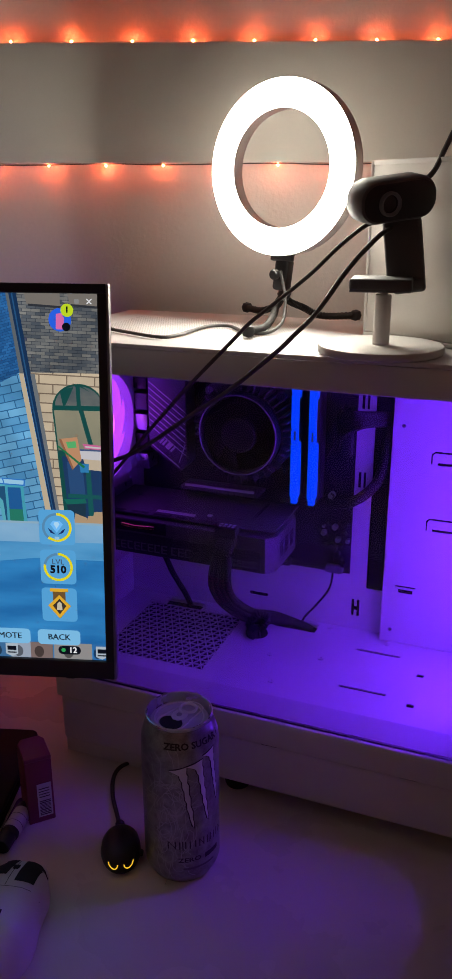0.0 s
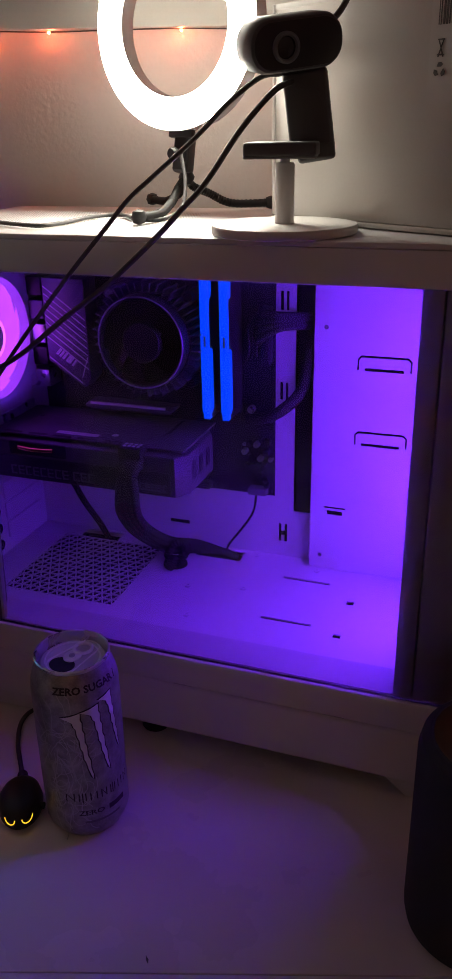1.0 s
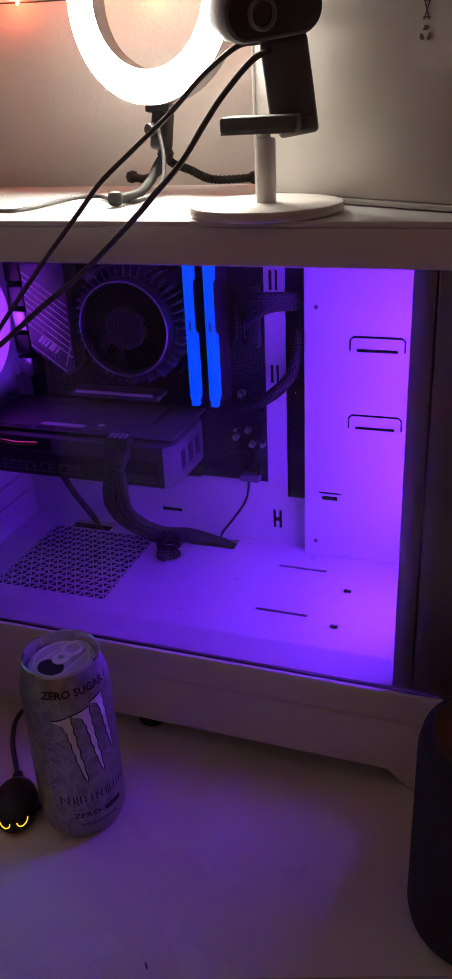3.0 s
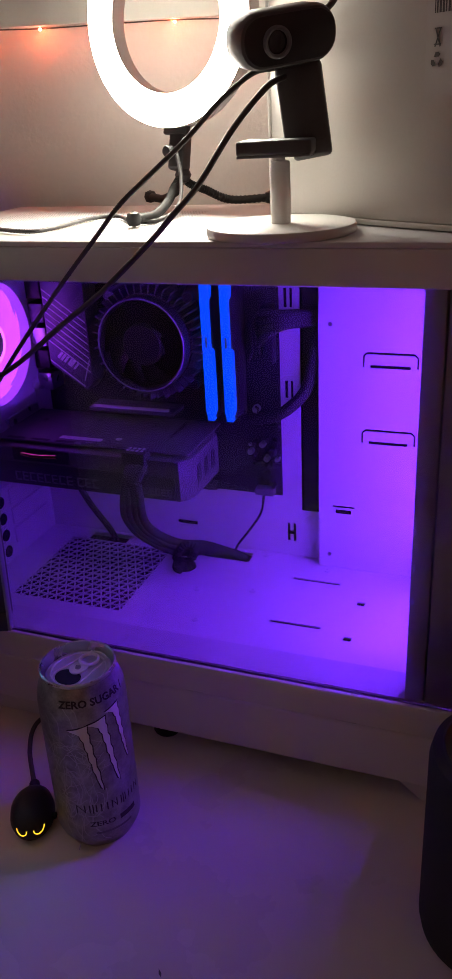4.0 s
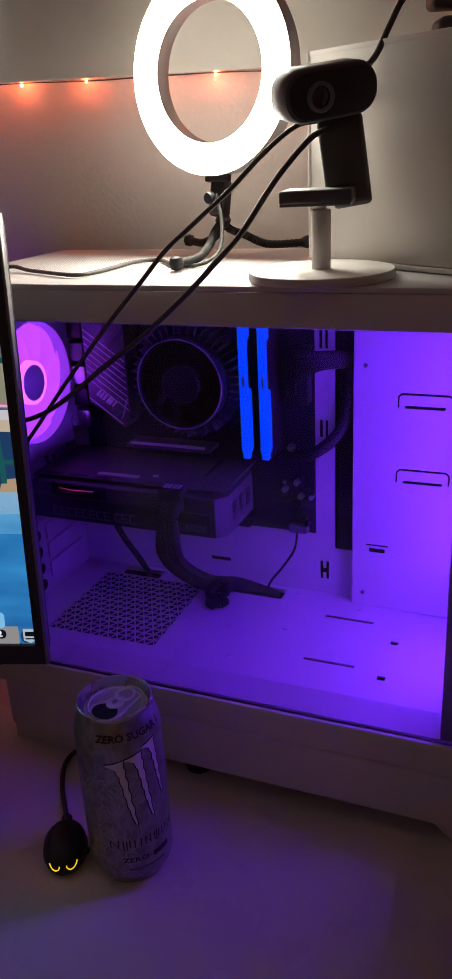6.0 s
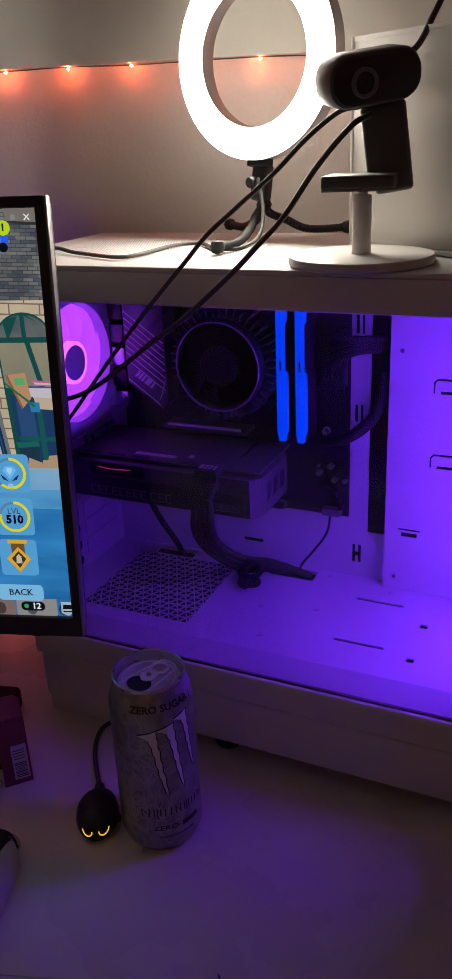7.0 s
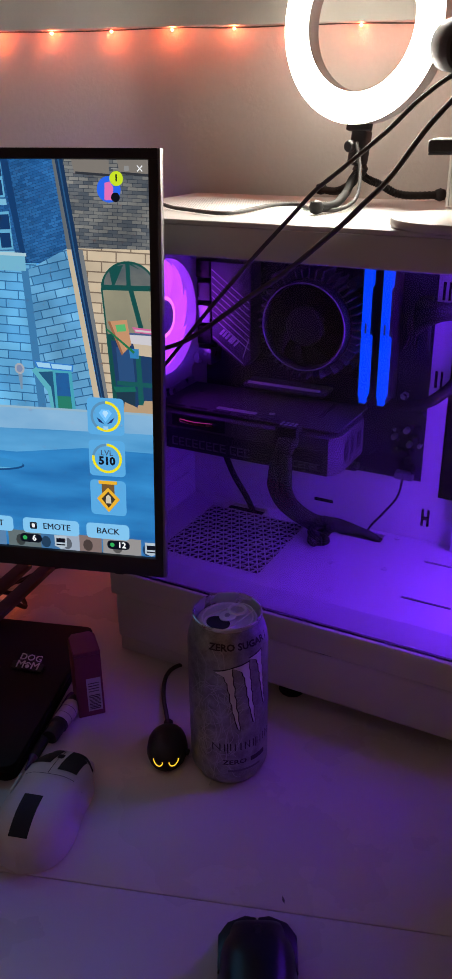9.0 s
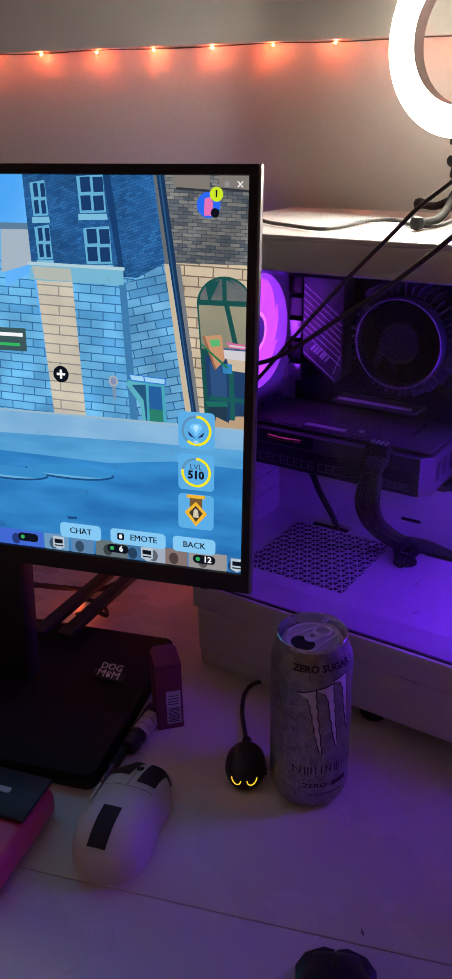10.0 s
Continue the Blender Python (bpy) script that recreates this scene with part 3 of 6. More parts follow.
part("end_stripe", plate([(-0.0062, 1.0615), (-0.0052, 1.0615), (-0.0125, 1.041), (-0.0135, 1.041)], 0.0005, facing(0, MB - 0.0244, 0)), "mark", hs, smooth=False)
bm = None
for k, (a, b) in enumerate(((0, 2.2), (3.2, 5.2), (6.2, 8.2), (10, 14.5), (16, 17.8))):
    m = facing(-0.0380, MB - 0.0244, 1.0665) @ pose(0, 0, 0, 0, 0, -33) @ Matrix.Diagonal((1.2, 1.25, 1, 1))
    bm = plate([(a * 0.001, -0.003), (b * 0.001, -0.003), (b * 0.001 + 0.0012, 0.003), (a * 0.001 + 0.0012, 0.003)], 0.0006, m, bm=bm)
part("maker_mark", bm, "mark", hs, "pale slanted bars", smooth=False)
part("top_heatsink", block((0.0, MB - 0.022, 1.150), (0.10, MB, 1.170), 0.002), "alu", mb)
for k, (w0, w1, mat) in enumerate(((1.118, 1.135, "black"), (1.095, 1.113, "alu"), (1.072, 1.09, "steel"), (1.05, 1.068, "black"), (1.028, 1.045, "steel"), (1.14, 1.158, "steel"))):
    part("port", block((-0.0698, MB - 0.022, w0), (-0.0515, MB, w1), 0.0008), mat, mb)
random.seed(11)
for k in range(26):
    u, w = random.uniform(0.145, 0.172), random.uniform(0.935, 1.02)
    r = random.choice((0.0022, 0.003, 0.0036))
    part("capacitor", lathe([(r, 0), (r, 0.006), (r * 0.85, 0.0068), (0, 0.0068)], 12, facing(u, MB, w)), "steel" if k % 4 == 0 else random.choice(("black", "pcb")), mb)
for k in range(30):
    u, w = random.uniform(-0.045, 0.165), random.uniform(0.935, 1.165)
    part("chip", block((u, MB - random.uniform(0.001, 0.003), w), (u + random.uniform(0.003, 0.010), MB, w + random.uniform(0.003, 0.008)), 0.0003), random.choice(("black", "pcb")), mb)
for u in (0.1215, 0.1395):
    part("memory_slot", block((u - 0.003, MB - 0.009, 1.013), (u + 0.003, MB, 1.157), 0.0006), "black", mb)
for u in (0.1125, 0.1305):
    part("memory_slot", block((u - 0.003, MB - 0.007, 1.013), (u + 0.003, MB, 1.157), 0.0006), "black", mb)
part("shield", block((-0.012, 1.7010, 1.0115), (0.078, MB, 1.0158), 0.0012), "alu", mb, "slim metal cover below the cooler")
part("shield_edge", block((-0.006, 1.7000, 1.0160), (0.073, 1.7035, 1.0182), 0.0004), "mark", mb)
part("slot", block((-0.03, MB - 0.011, 0.975), (0.06, MB, 0.982), 0.0008), "black", mb)
part("slot", block((-0.03, MB - 0.011, 0.945), (0.06, MB, 0.952), 0.0008), "black", mb)
part("power_socket", block((0.163, MB - 0.013, 1.063), (0.172, MB, 1.115), 0.0008), "black", mb)
part("header", block((0.06, MB - 0.010, 0.932), (0.11, MB, 0.939), 0.0005), "black", mb)
part("header", block((0.15, MB - 0.010, 0.932), (0.168, MB, 0.939), 0.0005), "dim_mark", mb)


def memory_module(u):
    r = thing("memory_module", (u, MB - 0.009, 1.017), "tall memory module glowing bright blue along its edge", "memory module", "memory modules", where=CASE)
    v0, v1 = 1.685, MB - 0.006
    out = [(v1, 1.0175), (v0 + 0.006, 1.0175), (v0 + 0.003, 1.023), (v0 + 0.003, 1.150), (v1, 1.150)]
    side = Matrix.Translation((u - 0.0032, 0, 0)) @ Matrix(((0, 0, 1, 0), (1, 0, 0, 0), (0, 1, 0, 0), (0, 0, 0, 1)))
    part("heat_spreader", plate(out, 0.0064, side, 0.0005), "black", r)
    bar = [(-0.0042, 1.1505), (0.0042, 1.1505), (0.0042, 1.128), (0.003, 1.126), (0.003, 1.083), (0.0048, 1.081), (0.0048, 1.027), (0.003, 1.022), (0.003, 1.0178), (-0.003, 1.0178), (-0.003, 1.022), (-0.0042, 1.026)]
    part("light_bar", plate([(u + x, w) for x, w in bar], 0.0075, facing(0, v0 + 0.0062, 0), 0.0004), "ramlight", r, "frosted bar glowing bright blue")
    part("mark", block((u - 0.0008, v0 - 0.0019, 1.085), (u + 0.0008, v0 - 0.0014, 1.094)), "dim_mark", r)
    return r


memory_module(0.1225)
memory_module(0.1405)

# ---- processor cooler ----
CU, CW, CV = 0.0675, 1.088, 1.668
cool = thing("cpu_cooler", (CU, MB, CW), "round black processor cooler with a thin rim", "cooler", where=CASE)
fc = facing(CU, CV, CW) @ Matrix.Diagonal((1.01, 1.01, 1, 1))
part("shroud_ring", lathe([(0.0385, -0.012), (0.0415, -0.012), (0.0415, 0.0), (0.0402, 0.0012), (0.0388, 0.0), (0.0385, -0.012)], 56, fc, close=False), "black", cool)
part("rim", lathe([(0.0396, 0.0008), (0.0403, 0.0016), (0.0410, 0.0008), (0.0403, 0.0), (0.0396, 0.0008)], 56, fc, close=False), "cooler_rim", cool, "thin dull rim")
part("hub", lathe([(0.0, -0.001), (0.017, -0.001), (0.0185, -0.003), (0.0185, -0.012), (0, -0.012)], 36, fc), "black", cool)
for k in range(9):
    a0 = 2 * math.pi * k / 9
    bm = bmesh.new()
    rows = [[bm.verts.new(fc @ Vector((r * math.cos(a0 + 0.7 * (t - 0.5) + 12 * (r - 0.018)), r * math.sin(a0 + 0.7 * (t - 0.5) + 12 * (r - 0.018)), -0.010 + 0.007 * t))) for t in (0, 0.33, 0.66, 1)] for r in (0.0175, 0.025, 0.032, 0.0378)]
    for p, q in zip(rows, rows[1:]):
        for j in range(3):
            bm.faces.new((p[j], p[j + 1], q[j + 1], q[j]))
    bmesh.ops.solidify(bm, geom=bm.faces[:], thickness=0.001)
    part("blade", bm, "black", cool)
for k in range(44):
    m = fc @ pose(0, 0, 0, 0, 0, 360 * k / 44)
    part("fin", block((0.0425, -0.0006, -0.040), (0.0505 + 0.0015 * (k % 2), 0.0006, -0.010), m=m), "alu", cool)
part("core", lathe([(0.0, -0.012), (0.0425, -0.014), (0.0425, -0.052), (0, -0.052)], 36, fc), "black", cool)
for a in (45, 135, 225, 315):
    part("push_pin", lathe([(0.0055, -0.05), (0.0055, -0.022), (0.0045, -0.020), (0.0, -0.020)], 16, fc @ pose(0.0535 * math.cos(radians(a)), 0.0535 * math.sin(radians(a)), 0)), "dim_mark" if a == 135 else "black", cool)

# ---- graphics card ----
GT, GB, GF = 1.003, 0.960, 1.629
gpu = thing("graphics_card", (0.02, MB, GB), "black graphics card with a grey lettered edge", "graphics card", where=CASE)
part("backplate", block((-0.078, GF + 0.008, GT - 0.002), (0.118, MB - 0.008, GT), 0.0006), "black_soft", gpu, "matte black metal backplate")
part("shroud", plate([(-0.078, GF), (0.112, GF), (0.121, GF + 0.012), (0.121, 1.70), (0.112, 1.715), (-0.078, 1.715)], GT - 0.0045 - GB, pose(0, 0, GB), 0.0025), "black_soft", gpu, "matte black shroud")
part("front_edge", block((-0.078, GF - 0.001, GB + 0.0015), (0.108, GF + 0.006, 0.984), 0.0015), "black", gpu)
for k in range(5):
    part("edge_slot", block((-0.066 + 0.026 * k, GF + 0.0095, GT - 0.0002), (-0.047 + 0.026 * k, GF + 0.0135, GT + 0.0003)), "void", gpu)
part("sticker", block((-0.015, 1.6475, GT + 0.00005), (0.028, 1.654, GT + 0.0003), m=None), "label", gpu, "narrow pale paper label")
part("seal", lathe([(0.0032, GT), (0.003, GT + 0.0004), (0, GT + 0.0004)], 18, pose(0.042, 1.657, 0)), "label", gpu)
for u, v in ((-0.055, 1.69), (0.0, 1.70), (0.06, 1.70), (0.075, 1.66), (0.100, 1.653)):
    part("screw", lathe([(0.0028, GT), (0.0026, GT + 0.0006), (0.001, GT + 0.0007), (0, GT + 0.0003)], 12, pose(u, v, 0)), "black", gpu)
# recesses on the card are dark blocks, their shade put into the colour
part("vent_recess", block((0.085, 1.668, GT - 0.0002), (0.089, 1.712, GT + 0.0003)), "void", gpu)
part("heat_pipe", tube([(-0.045, GF - 0.0005, 0.9925), (-0.03, GF - 0.001, 0.9915), (-0.008, GF - 0.0005, 0.9925)], 0.0022, 10), "copper", gpu, "bare copper heat pipe")
part("pipe_recess", block((-0.055, GF - 0.0008, 0.9855), (0.005, GF + 0.004, 0.998), 0.001), "void", gpu)
# edge print as plain bars
def letter_bars(u0, widths, w0, w1, mat, label):
    bm, u = None, u0
    for k, (width, gap) in enumerate(widths):
        a, b = (u, u + width)
        m = facing(0, GF - 0.0011, 0)
        bm = plate([(a, w0), (b, w0), (b, w0 + 0.0013), (a, w0 + 0.0013)], 0.0003, m, bm=bm)
        bm = plate([(a, w1 - 0.0013), (b, w1 - 0.0013), (b, w1), (a, w1)], 0.0003, m, bm=bm)
        bm = plate([(a, w0), (a + 0.0015, w0), (a + 0.0015, w1), (a, w1)], 0.0003, m, bm=bm)
        if k % 2:
            bm = plate([(a, (w0 + w1) / 2 - 0.0006), (b, (w0 + w1) / 2 - 0.0006), (b, (w0 + w1) / 2 + 0.0006), (a, (w0 + w1) / 2 + 0.0006)], 0.0003, m, bm=bm)
        u = b + gap
    part("edge_print", bm, mat, gpu, label, smooth=False)


letter_bars(-0.055, [(0.0062, 0.0016)] * 7 + [(0.0062, 0.005)] + [(0.0062, 0.0016)] * 3, 0.9655, 0.9745, "dim_mark", "grey plain bars")
letter_bars(0.066, [(0.0045, 0.0012)] * 7, 0.9655, 0.9725, "dim_mark", "grey plain bars")
for k in range(3):
    part("end_vent", block((0.1203, 1.648 + 0.017 * k, GB + 0.012), (0.1215, 1.657 + 0.017 * k, GT - 0.014), 0.0004), "void", gpu)
part("socket", block((0.060, GF - 0.004, GT - 0.018), (0.082, GF + 0.012, GT + 0.0015), 0.001), "black", gpu)
for k in range(4):
    for j in range(2):
        part("pin", block((0.0625 + 0.0045 * k, GF + 0.001 + 0.005 * j, GT + 0.0012), (0.0650 + 0.0045 * k, GF + 0.004 + 0.005 * j, GT + 0.002)), "mark", gpu)
part("bracket", block((-0.0815, GF - 0.004, GB - 0.01), (-0.0785, 1.715, GT + 0.008), 0.0005), "steel", gpu)

# ---- cables inside the case ----
def cable(name, paths, r, label, where=CASE, mat="rubber", parts=("sheath",), ridges=0.0):
    c = thing(name, tuple(paths[0][-1]), label, "cable", where=where)
    for k, p in enumerate(paths):
        part(parts[0], tube(p, r, 10, 8, ridges=ridges), mat, c)
    return c


cable("graphics_power_cable", [[(0.066 + 0.0045 * k, GF + 0.003, GT - 0.008), (0.066 + 0.004 * k, GF - 0.009 - 0.001 * k, GT - 0.020), (0.060 + 0.005 * k, GF - 0.006, 0.965), (0.054 + 0.006 * k, GF + 0.004, 0.936),
      (0.056 + 0.005 * k, 1.660, 0.902 + 0.002 * k), (0.074 + 0.002 * k, 1.688 + 0.003 * (k % 2), 0.874 + 0.003 * k), (0.097, 1.703 + 0.002 * k, 0.870 + 0.0015 * k), (0.122, 1.716, 0.8655), (0.136, 1.7225, 0.857)] for k in range(4)], 0.0040, "thick black sleeved cables from the graphics card")
tie = thing("cable_tie", (0.085, 1.69, FLOOR), "crumpled black tie round the power cable", "cable tie", where=CASE)
part("strap", tube([(0.074, 1.688, 0.866), (0.080, 1.684, 0.879), (0.088, 1.686, 0.886), (0.094, 1.692, 0.880), (0.090, 1.690, 0.868), (0.080, 1.680, 0.864)], 0.0042, 8, ridges=0.12), "rubber", tie)
part("tail", tube([(0.082, 1.686, 0.867), (0.086, 1.677, 0.8655), (0.092, 1.675, 0.8665), (0.094, 1.683, 0.8655)], 0.0040, 8, ridges=0.25), "rubber", tie)
part("tail", tube([(0.078, 1.684, 0.867), (0.080, 1.674, 0.865), (0.087, 1.670, 0.865)], 0.0034, 8, ridges=0.25), "rubber", tie)
cable("fan_cable", [[(-0.034, 1.68, 0.958), (-0.028, 1.69, 0.935), (-0.023, 1.70, 0.909), (-0.014, 1.715, 0.876), (-0.010, 1.722, 0.856)]], 0.0032, "black cable dropping into the floor slot")
cable("thin_lead", [[(0.158, MB - 0.006, 0.936), (0.156, 1.715, 0.915), (0.142, 1.715, 0.892), (0.128, 1.722, 0.872), (0.122, 1.727, 0.858)]], 0.0012, "thin black lead from the board's corner")
cable("board_power_cable", [[(0.160, MB - 0.010, 1.082 + 0.0085 * k), (0.170, MB - 0.020, 1.092 + 0.0062 * k), (0.186, MB - 0.020, 1.1005 + 0.0034 * k), (0.200, TRAY - 0.008, 1.0985 + 0.003 * k), (0.208, TRAY + 0.004, 1.096 + 0.003 * k)] for k in range(4)], 0.0037, "bundle of black board cables into the tray opening")
cable("front_lead", [[(0.150, MB - 0.006, 1.008), (0.168, MB - 0.013, 1.0135), (0.184, MB - 0.014, 1.022), (0.198, TRAY - 0.008, 1.036), (0.2045, TRAY - 0.006, 1.058), (0.2075, TRAY - 0.004, 1.080), (0.2085, TRAY + 0.004, 1.098)]], 0.0055, "thick black sleeved lead into the tray opening")
for k in range(3):
    cable("panel_lead", [[(0.146 + 0.006 * k, MB - 0.004, 1.062 + 0.004 * k), (0.155 + 0.003 * k, MB - 0.016, 1.078), (0.153 + 0.004 * k, MB - 0.014, 1.098 + 0.004 * k), (0.162, MB - 0.012, 1.112 + 0.003 * k)]], 0.0013, "thin black lead looping over the board")
curtain = thing("rubber_grommet", (0.2035, TRAY + 0.004, 0.912), "dark rubber flap behind the tray opening", "grommet", where=CASE)
part("flap", block((0.1935, TRAY + 0.003, 0.905), (0.2135, TRAY + 0.0045, 1.17), 0.0005), "rubber", curtain)

# ---- ring light on its bendy tripod, on the case ----
ring = thing("ring_light", (0.702, 1.565, TOP), "round white ring light, switched on, on a bendy black tripod", "ring light")
RN = Vector((-0.560, -0.828, 0.034)).normalized()
RU = (Vector((0, 0, 1)) - RN.z * RN).normalized()
RX = RU.cross(RN)
RC = Vector((0.6968, 1.5577, 1.3363))
RM = Matrix.Translation(RC) @ Matrix((RX, RU, RN)).transposed().to_4x4()
part("diffuser", lathe([(0.0522, 0.0), (0.0530, 0.0004), (0.064, 0.0008), (0.0760, 0.0004), (0.0768, 0.0)], 72, RM, close=False), "ring", ring, "glowing white diffuser ring")
part("inner_housing", lathe([(0.0520, 0.0), (0.0516, -0.014), (0.0530, -0.0165)], 72, RM, close=False), "shell_grey", ring)
part("outer_housing", lathe([(0.077, 0.0), (0.0776, -0.014), (0.0755, -0.0165)], 72, RM, close=False), "shell_grey", ring, "grey plastic outer rim")
# emission added to the back shell to brighten the wall behind it
part("back_shell", lathe([(0.0532, -0.0166), (0.055, -0.0172), (0.073, -0.0172), (0.0755, -0.0166)], 72, RM, close=False), "ring_back", ring, "thin back shell with an added glow towards the wall")
HEAD = Vector((0.7015, 1.5635, 1.236))
part("clamp", block((-0.0075, -0.007, -0.010), (0.0075, 0.007, 0.02), 0.003, 3, m=Matrix.Translation(HEAD) @ pose(0, 0, 0, -14, 0, -30)), "black", ring)
part("clamp_knob", lathe([(0.0042, 0), (0.005, 0.0015), (0.005, 0.005), (0.004, 0.0065), (0, 0.0065)], 18, Matrix.Translation(HEAD + Vector((-0.006, -0.006, 0.006))) @ pose(0, 0, 0, 90, 0, -40)), "black", ring)
part("ball_joint", lathe([(0, -0.007), (0.0045, -0.0055), (0.007, 0), (0.0045, 0.0055), (0, 0.007)], 18, Matrix.Translation(HEAD + Vector((0.002, 0, -0.013)))), "black", ring)
part("bracket", block((-0.012, -0.003, 0.0), (0.012, 0.003, 0.011), 0.0012, m=Matrix.Translation(HEAD + Vector((-0.001, -0.002, 0.018))) @ pose(0, 0, 0, -14, 0, -35)), "black", ring)
for f, way in (((0.668, 1.477), ((0.696, 1.552, 1.214), (0.692, 1.530, TOP + 0.013), (0.683, 1.502, TOP + 0.0062))),
               ((0.668, 1.652), ((0.698, 1.572, 1.212), (0.692, 1.596, TOP + 0.012), (0.682, 1.622, TOP + 0.0062))),
               ((0.777, 1.586), ((0.708, 1.566, 1.216), (0.722, 1.570, TOP + 0.016), (0.742, 1.577, TOP + 0.0068)))):
    leg = part("leg", tube([HEAD + Vector((0.002, 0, -0.012)), *way, (f[0], f[1], TOP + 0.0058)], 0.0034, 10, 18, ridges=0.09), "leg_rubber", ring, "ridged bendy black leg")
    part("rubber_foot", lathe([(0, -0.0058), (0.0045, -0.0042), (0.006, 0), (0.0045, 0.0042), (0, 0.0058)], 16, pose(f[0], f[1], TOP + 0.006)), "rubber", leg)
cable("ring_cable", [[(0.699, 1.553, 1.245), (0.703, 1.535, 1.222), (0.700, 1.515, 1.203), (0.686, 1.492, TOP + 0.0028), (0.665, 1.497, TOP + 0.0024), (0.650, 1.535, TOP + 0.0024), (0.628, 1.530, TOP + 0.0024),
      (0.605, 1.478, TOP + 0.0024), (0.588, 1.468, TOP + 0.0024), (0.548, 1.506, TOP + 0.0024), (0.520, 1.53, TOP + 0.0026), (0.485, 1.545, 1.17), (0.46, 1.55, 1.05)]], 0.0016, "thin black cable of the ring light across the case top", where=Matrix(), mat="cable")

# ---- webcam on a small stand ----
SX, SY = 0.7730, 1.404
stand = thing("webcam_stand", (SX, SY, TOP), "white stand with a round flat foot and short post", "stand")
part("foot_plate", lathe([(0, TOP), (0.047, TOP), (0.0495, TOP + 0.0008), (0.05, TOP + 0.002), (0.05, TOP + 0.0052), (0.0492, TOP + 0.0064), (0.047, TOP + 0.0068), (0, TOP + 0.0068)], 64, pose(SX, SY, 0)), "stand", stand, "round white foot plate")
part("post", lathe([(0.0066, TOP + 0.0066), (0.0066, TOP + 0.044), (0.006, TOP + 0.0452), (0.0036, TOP + 0.0455), (0.0034, TOP + 0.051), (0, TOP + 0.051)], 24, pose(SX, SY, 0)), "stand", stand)
cam_body = thing("webcam", (SX, SY, TOP + 0.049), "black webcam with a rounded bar body on a folding clamp", "webcam")
WT = pose(0, 0, 0, 0, 0, -12)
FOOT = Matrix.Translation((SX, SY, TOP + 0.0490)) @ WT
part("clamp_foot", block((-0.026, -0.016, 0.0), (0.022, 0.022, 0.0092), 0.0022, 3, m=FOOT), "black_soft", cam_body)
part("clamp_pad", block((-0.0255, -0.0155, -0.001), (0.021, 0.021, 0.0005), 0.0004, m=FOOT), "dim_mark", cam_body, "thin pale pad")
part("back_arm", block((-0.0150, -0.004, 0.0), (0.0150, 0.0045, 0.052), 0.003, 3, m=FOOT @ pose(0.017, 0.019, 0.001, 0, -8, 0)), "black_soft", cam_body, "folding black arm")
part("arm_end", block((-0.012, -0.005, -0.004), (0.0135, 0.006, 0.008), 0.003, 3, m=FOOT @ pose(0.0185, 0.019, 0.0, 0, -8, 0)), "black_soft", cam_body)
part("hinge", block((-0.0145, -0.0045, 0.0), (0.011, 0.0045, 0.007), 0.0015, m=FOOT @ pose(0.0095, 0.019, 0.051, 0, -8, 0)), "black", cam_body)
for s in (-0.0105, 0.0085):
    part("hinge_ear", block((s - 0.003, -0.004, 0.005), (s + 0.003, 0.004, 0.015), 0.001, m=FOOT @ pose(0.0085, 0.017, 0.051, 0, -8, 0)), "black", cam_body)
HEADM = Matrix.Translation((0.7755, 1.4085, 1.3098)) @ pose(0, 0, 0, 8, 0, 22) @ pose(0, 0, 0, 0, -7, 0)
bm = plate(rounded(0.0665, 0.0318, 0.0145, 8), 0.026, HEADM @ pose(0, 0.013, 0, 90, 0, 0), 0.0045)
part("body", bm, "black_soft", cam_body, "rounded bar-shaped body")
part("face", plate(rounded(0.061, 0.0268, 0.0126, 8), 0.0006, HEADM @ pose(0, -0.013, 0, 90, 0, 0), 0.0003), "black", cam_body, "glossier black face")
LENS = HEADM @ pose(-0.0095, -0.0134, -0.001, 90, 0, 0) @ Matrix.Diagonal((0.86, 0.86, 1, 1))
part("lens_ring", lathe([(0.0075, 0), (0.0105, 0), (0.0105, 0.0026), (0.0095, 0.0038), (0.0082, 0.0034), (0.0075, 0.001)], 36, LENS), "dim_mark", cam_body, "raised grey ring round the lens")
part("lens", lathe([(0.0078, 0.0008), (0.0075, 0.0012), (0.0045, 0.0018), (0, 0.0022)], 28, LENS), "lens", cam_body, "dark glass lens")
cable("webcam_cable", [[(0.803, 1.428, 1.322), (0.812, 1.432, 1.331), (0.822, 1.445, 1.348), (0.8345, 1.458, 1.367), (0.851, 1.472, 1.3765), (0.866, 1.478, 1.377)]], 0.0021, "black webcam cable rising behind the camera", where=Matrix(), mat="cable")
cable("hanging_cable", [[(0.772, 1.428, 1.293), (0.757, 1.408, 1.290), (0.736, 1.395, 1.2755), (0.715, 1.39, 1.256), (0.687, 1.388, 1.2335), (0.668, 1.392, 1.218), (0.6505, 1.399, 1.199), (0.622, 1.4105, 1.168),
      (0.585, 1.424, 1.125), (0.557, 1.436, 1.090), (0.530, 1.45, 1.055), (0.50, 1.47, 1.0)]], 0.0016, "black cable hanging across the case's glass", where=Matrix(), mat="cable")
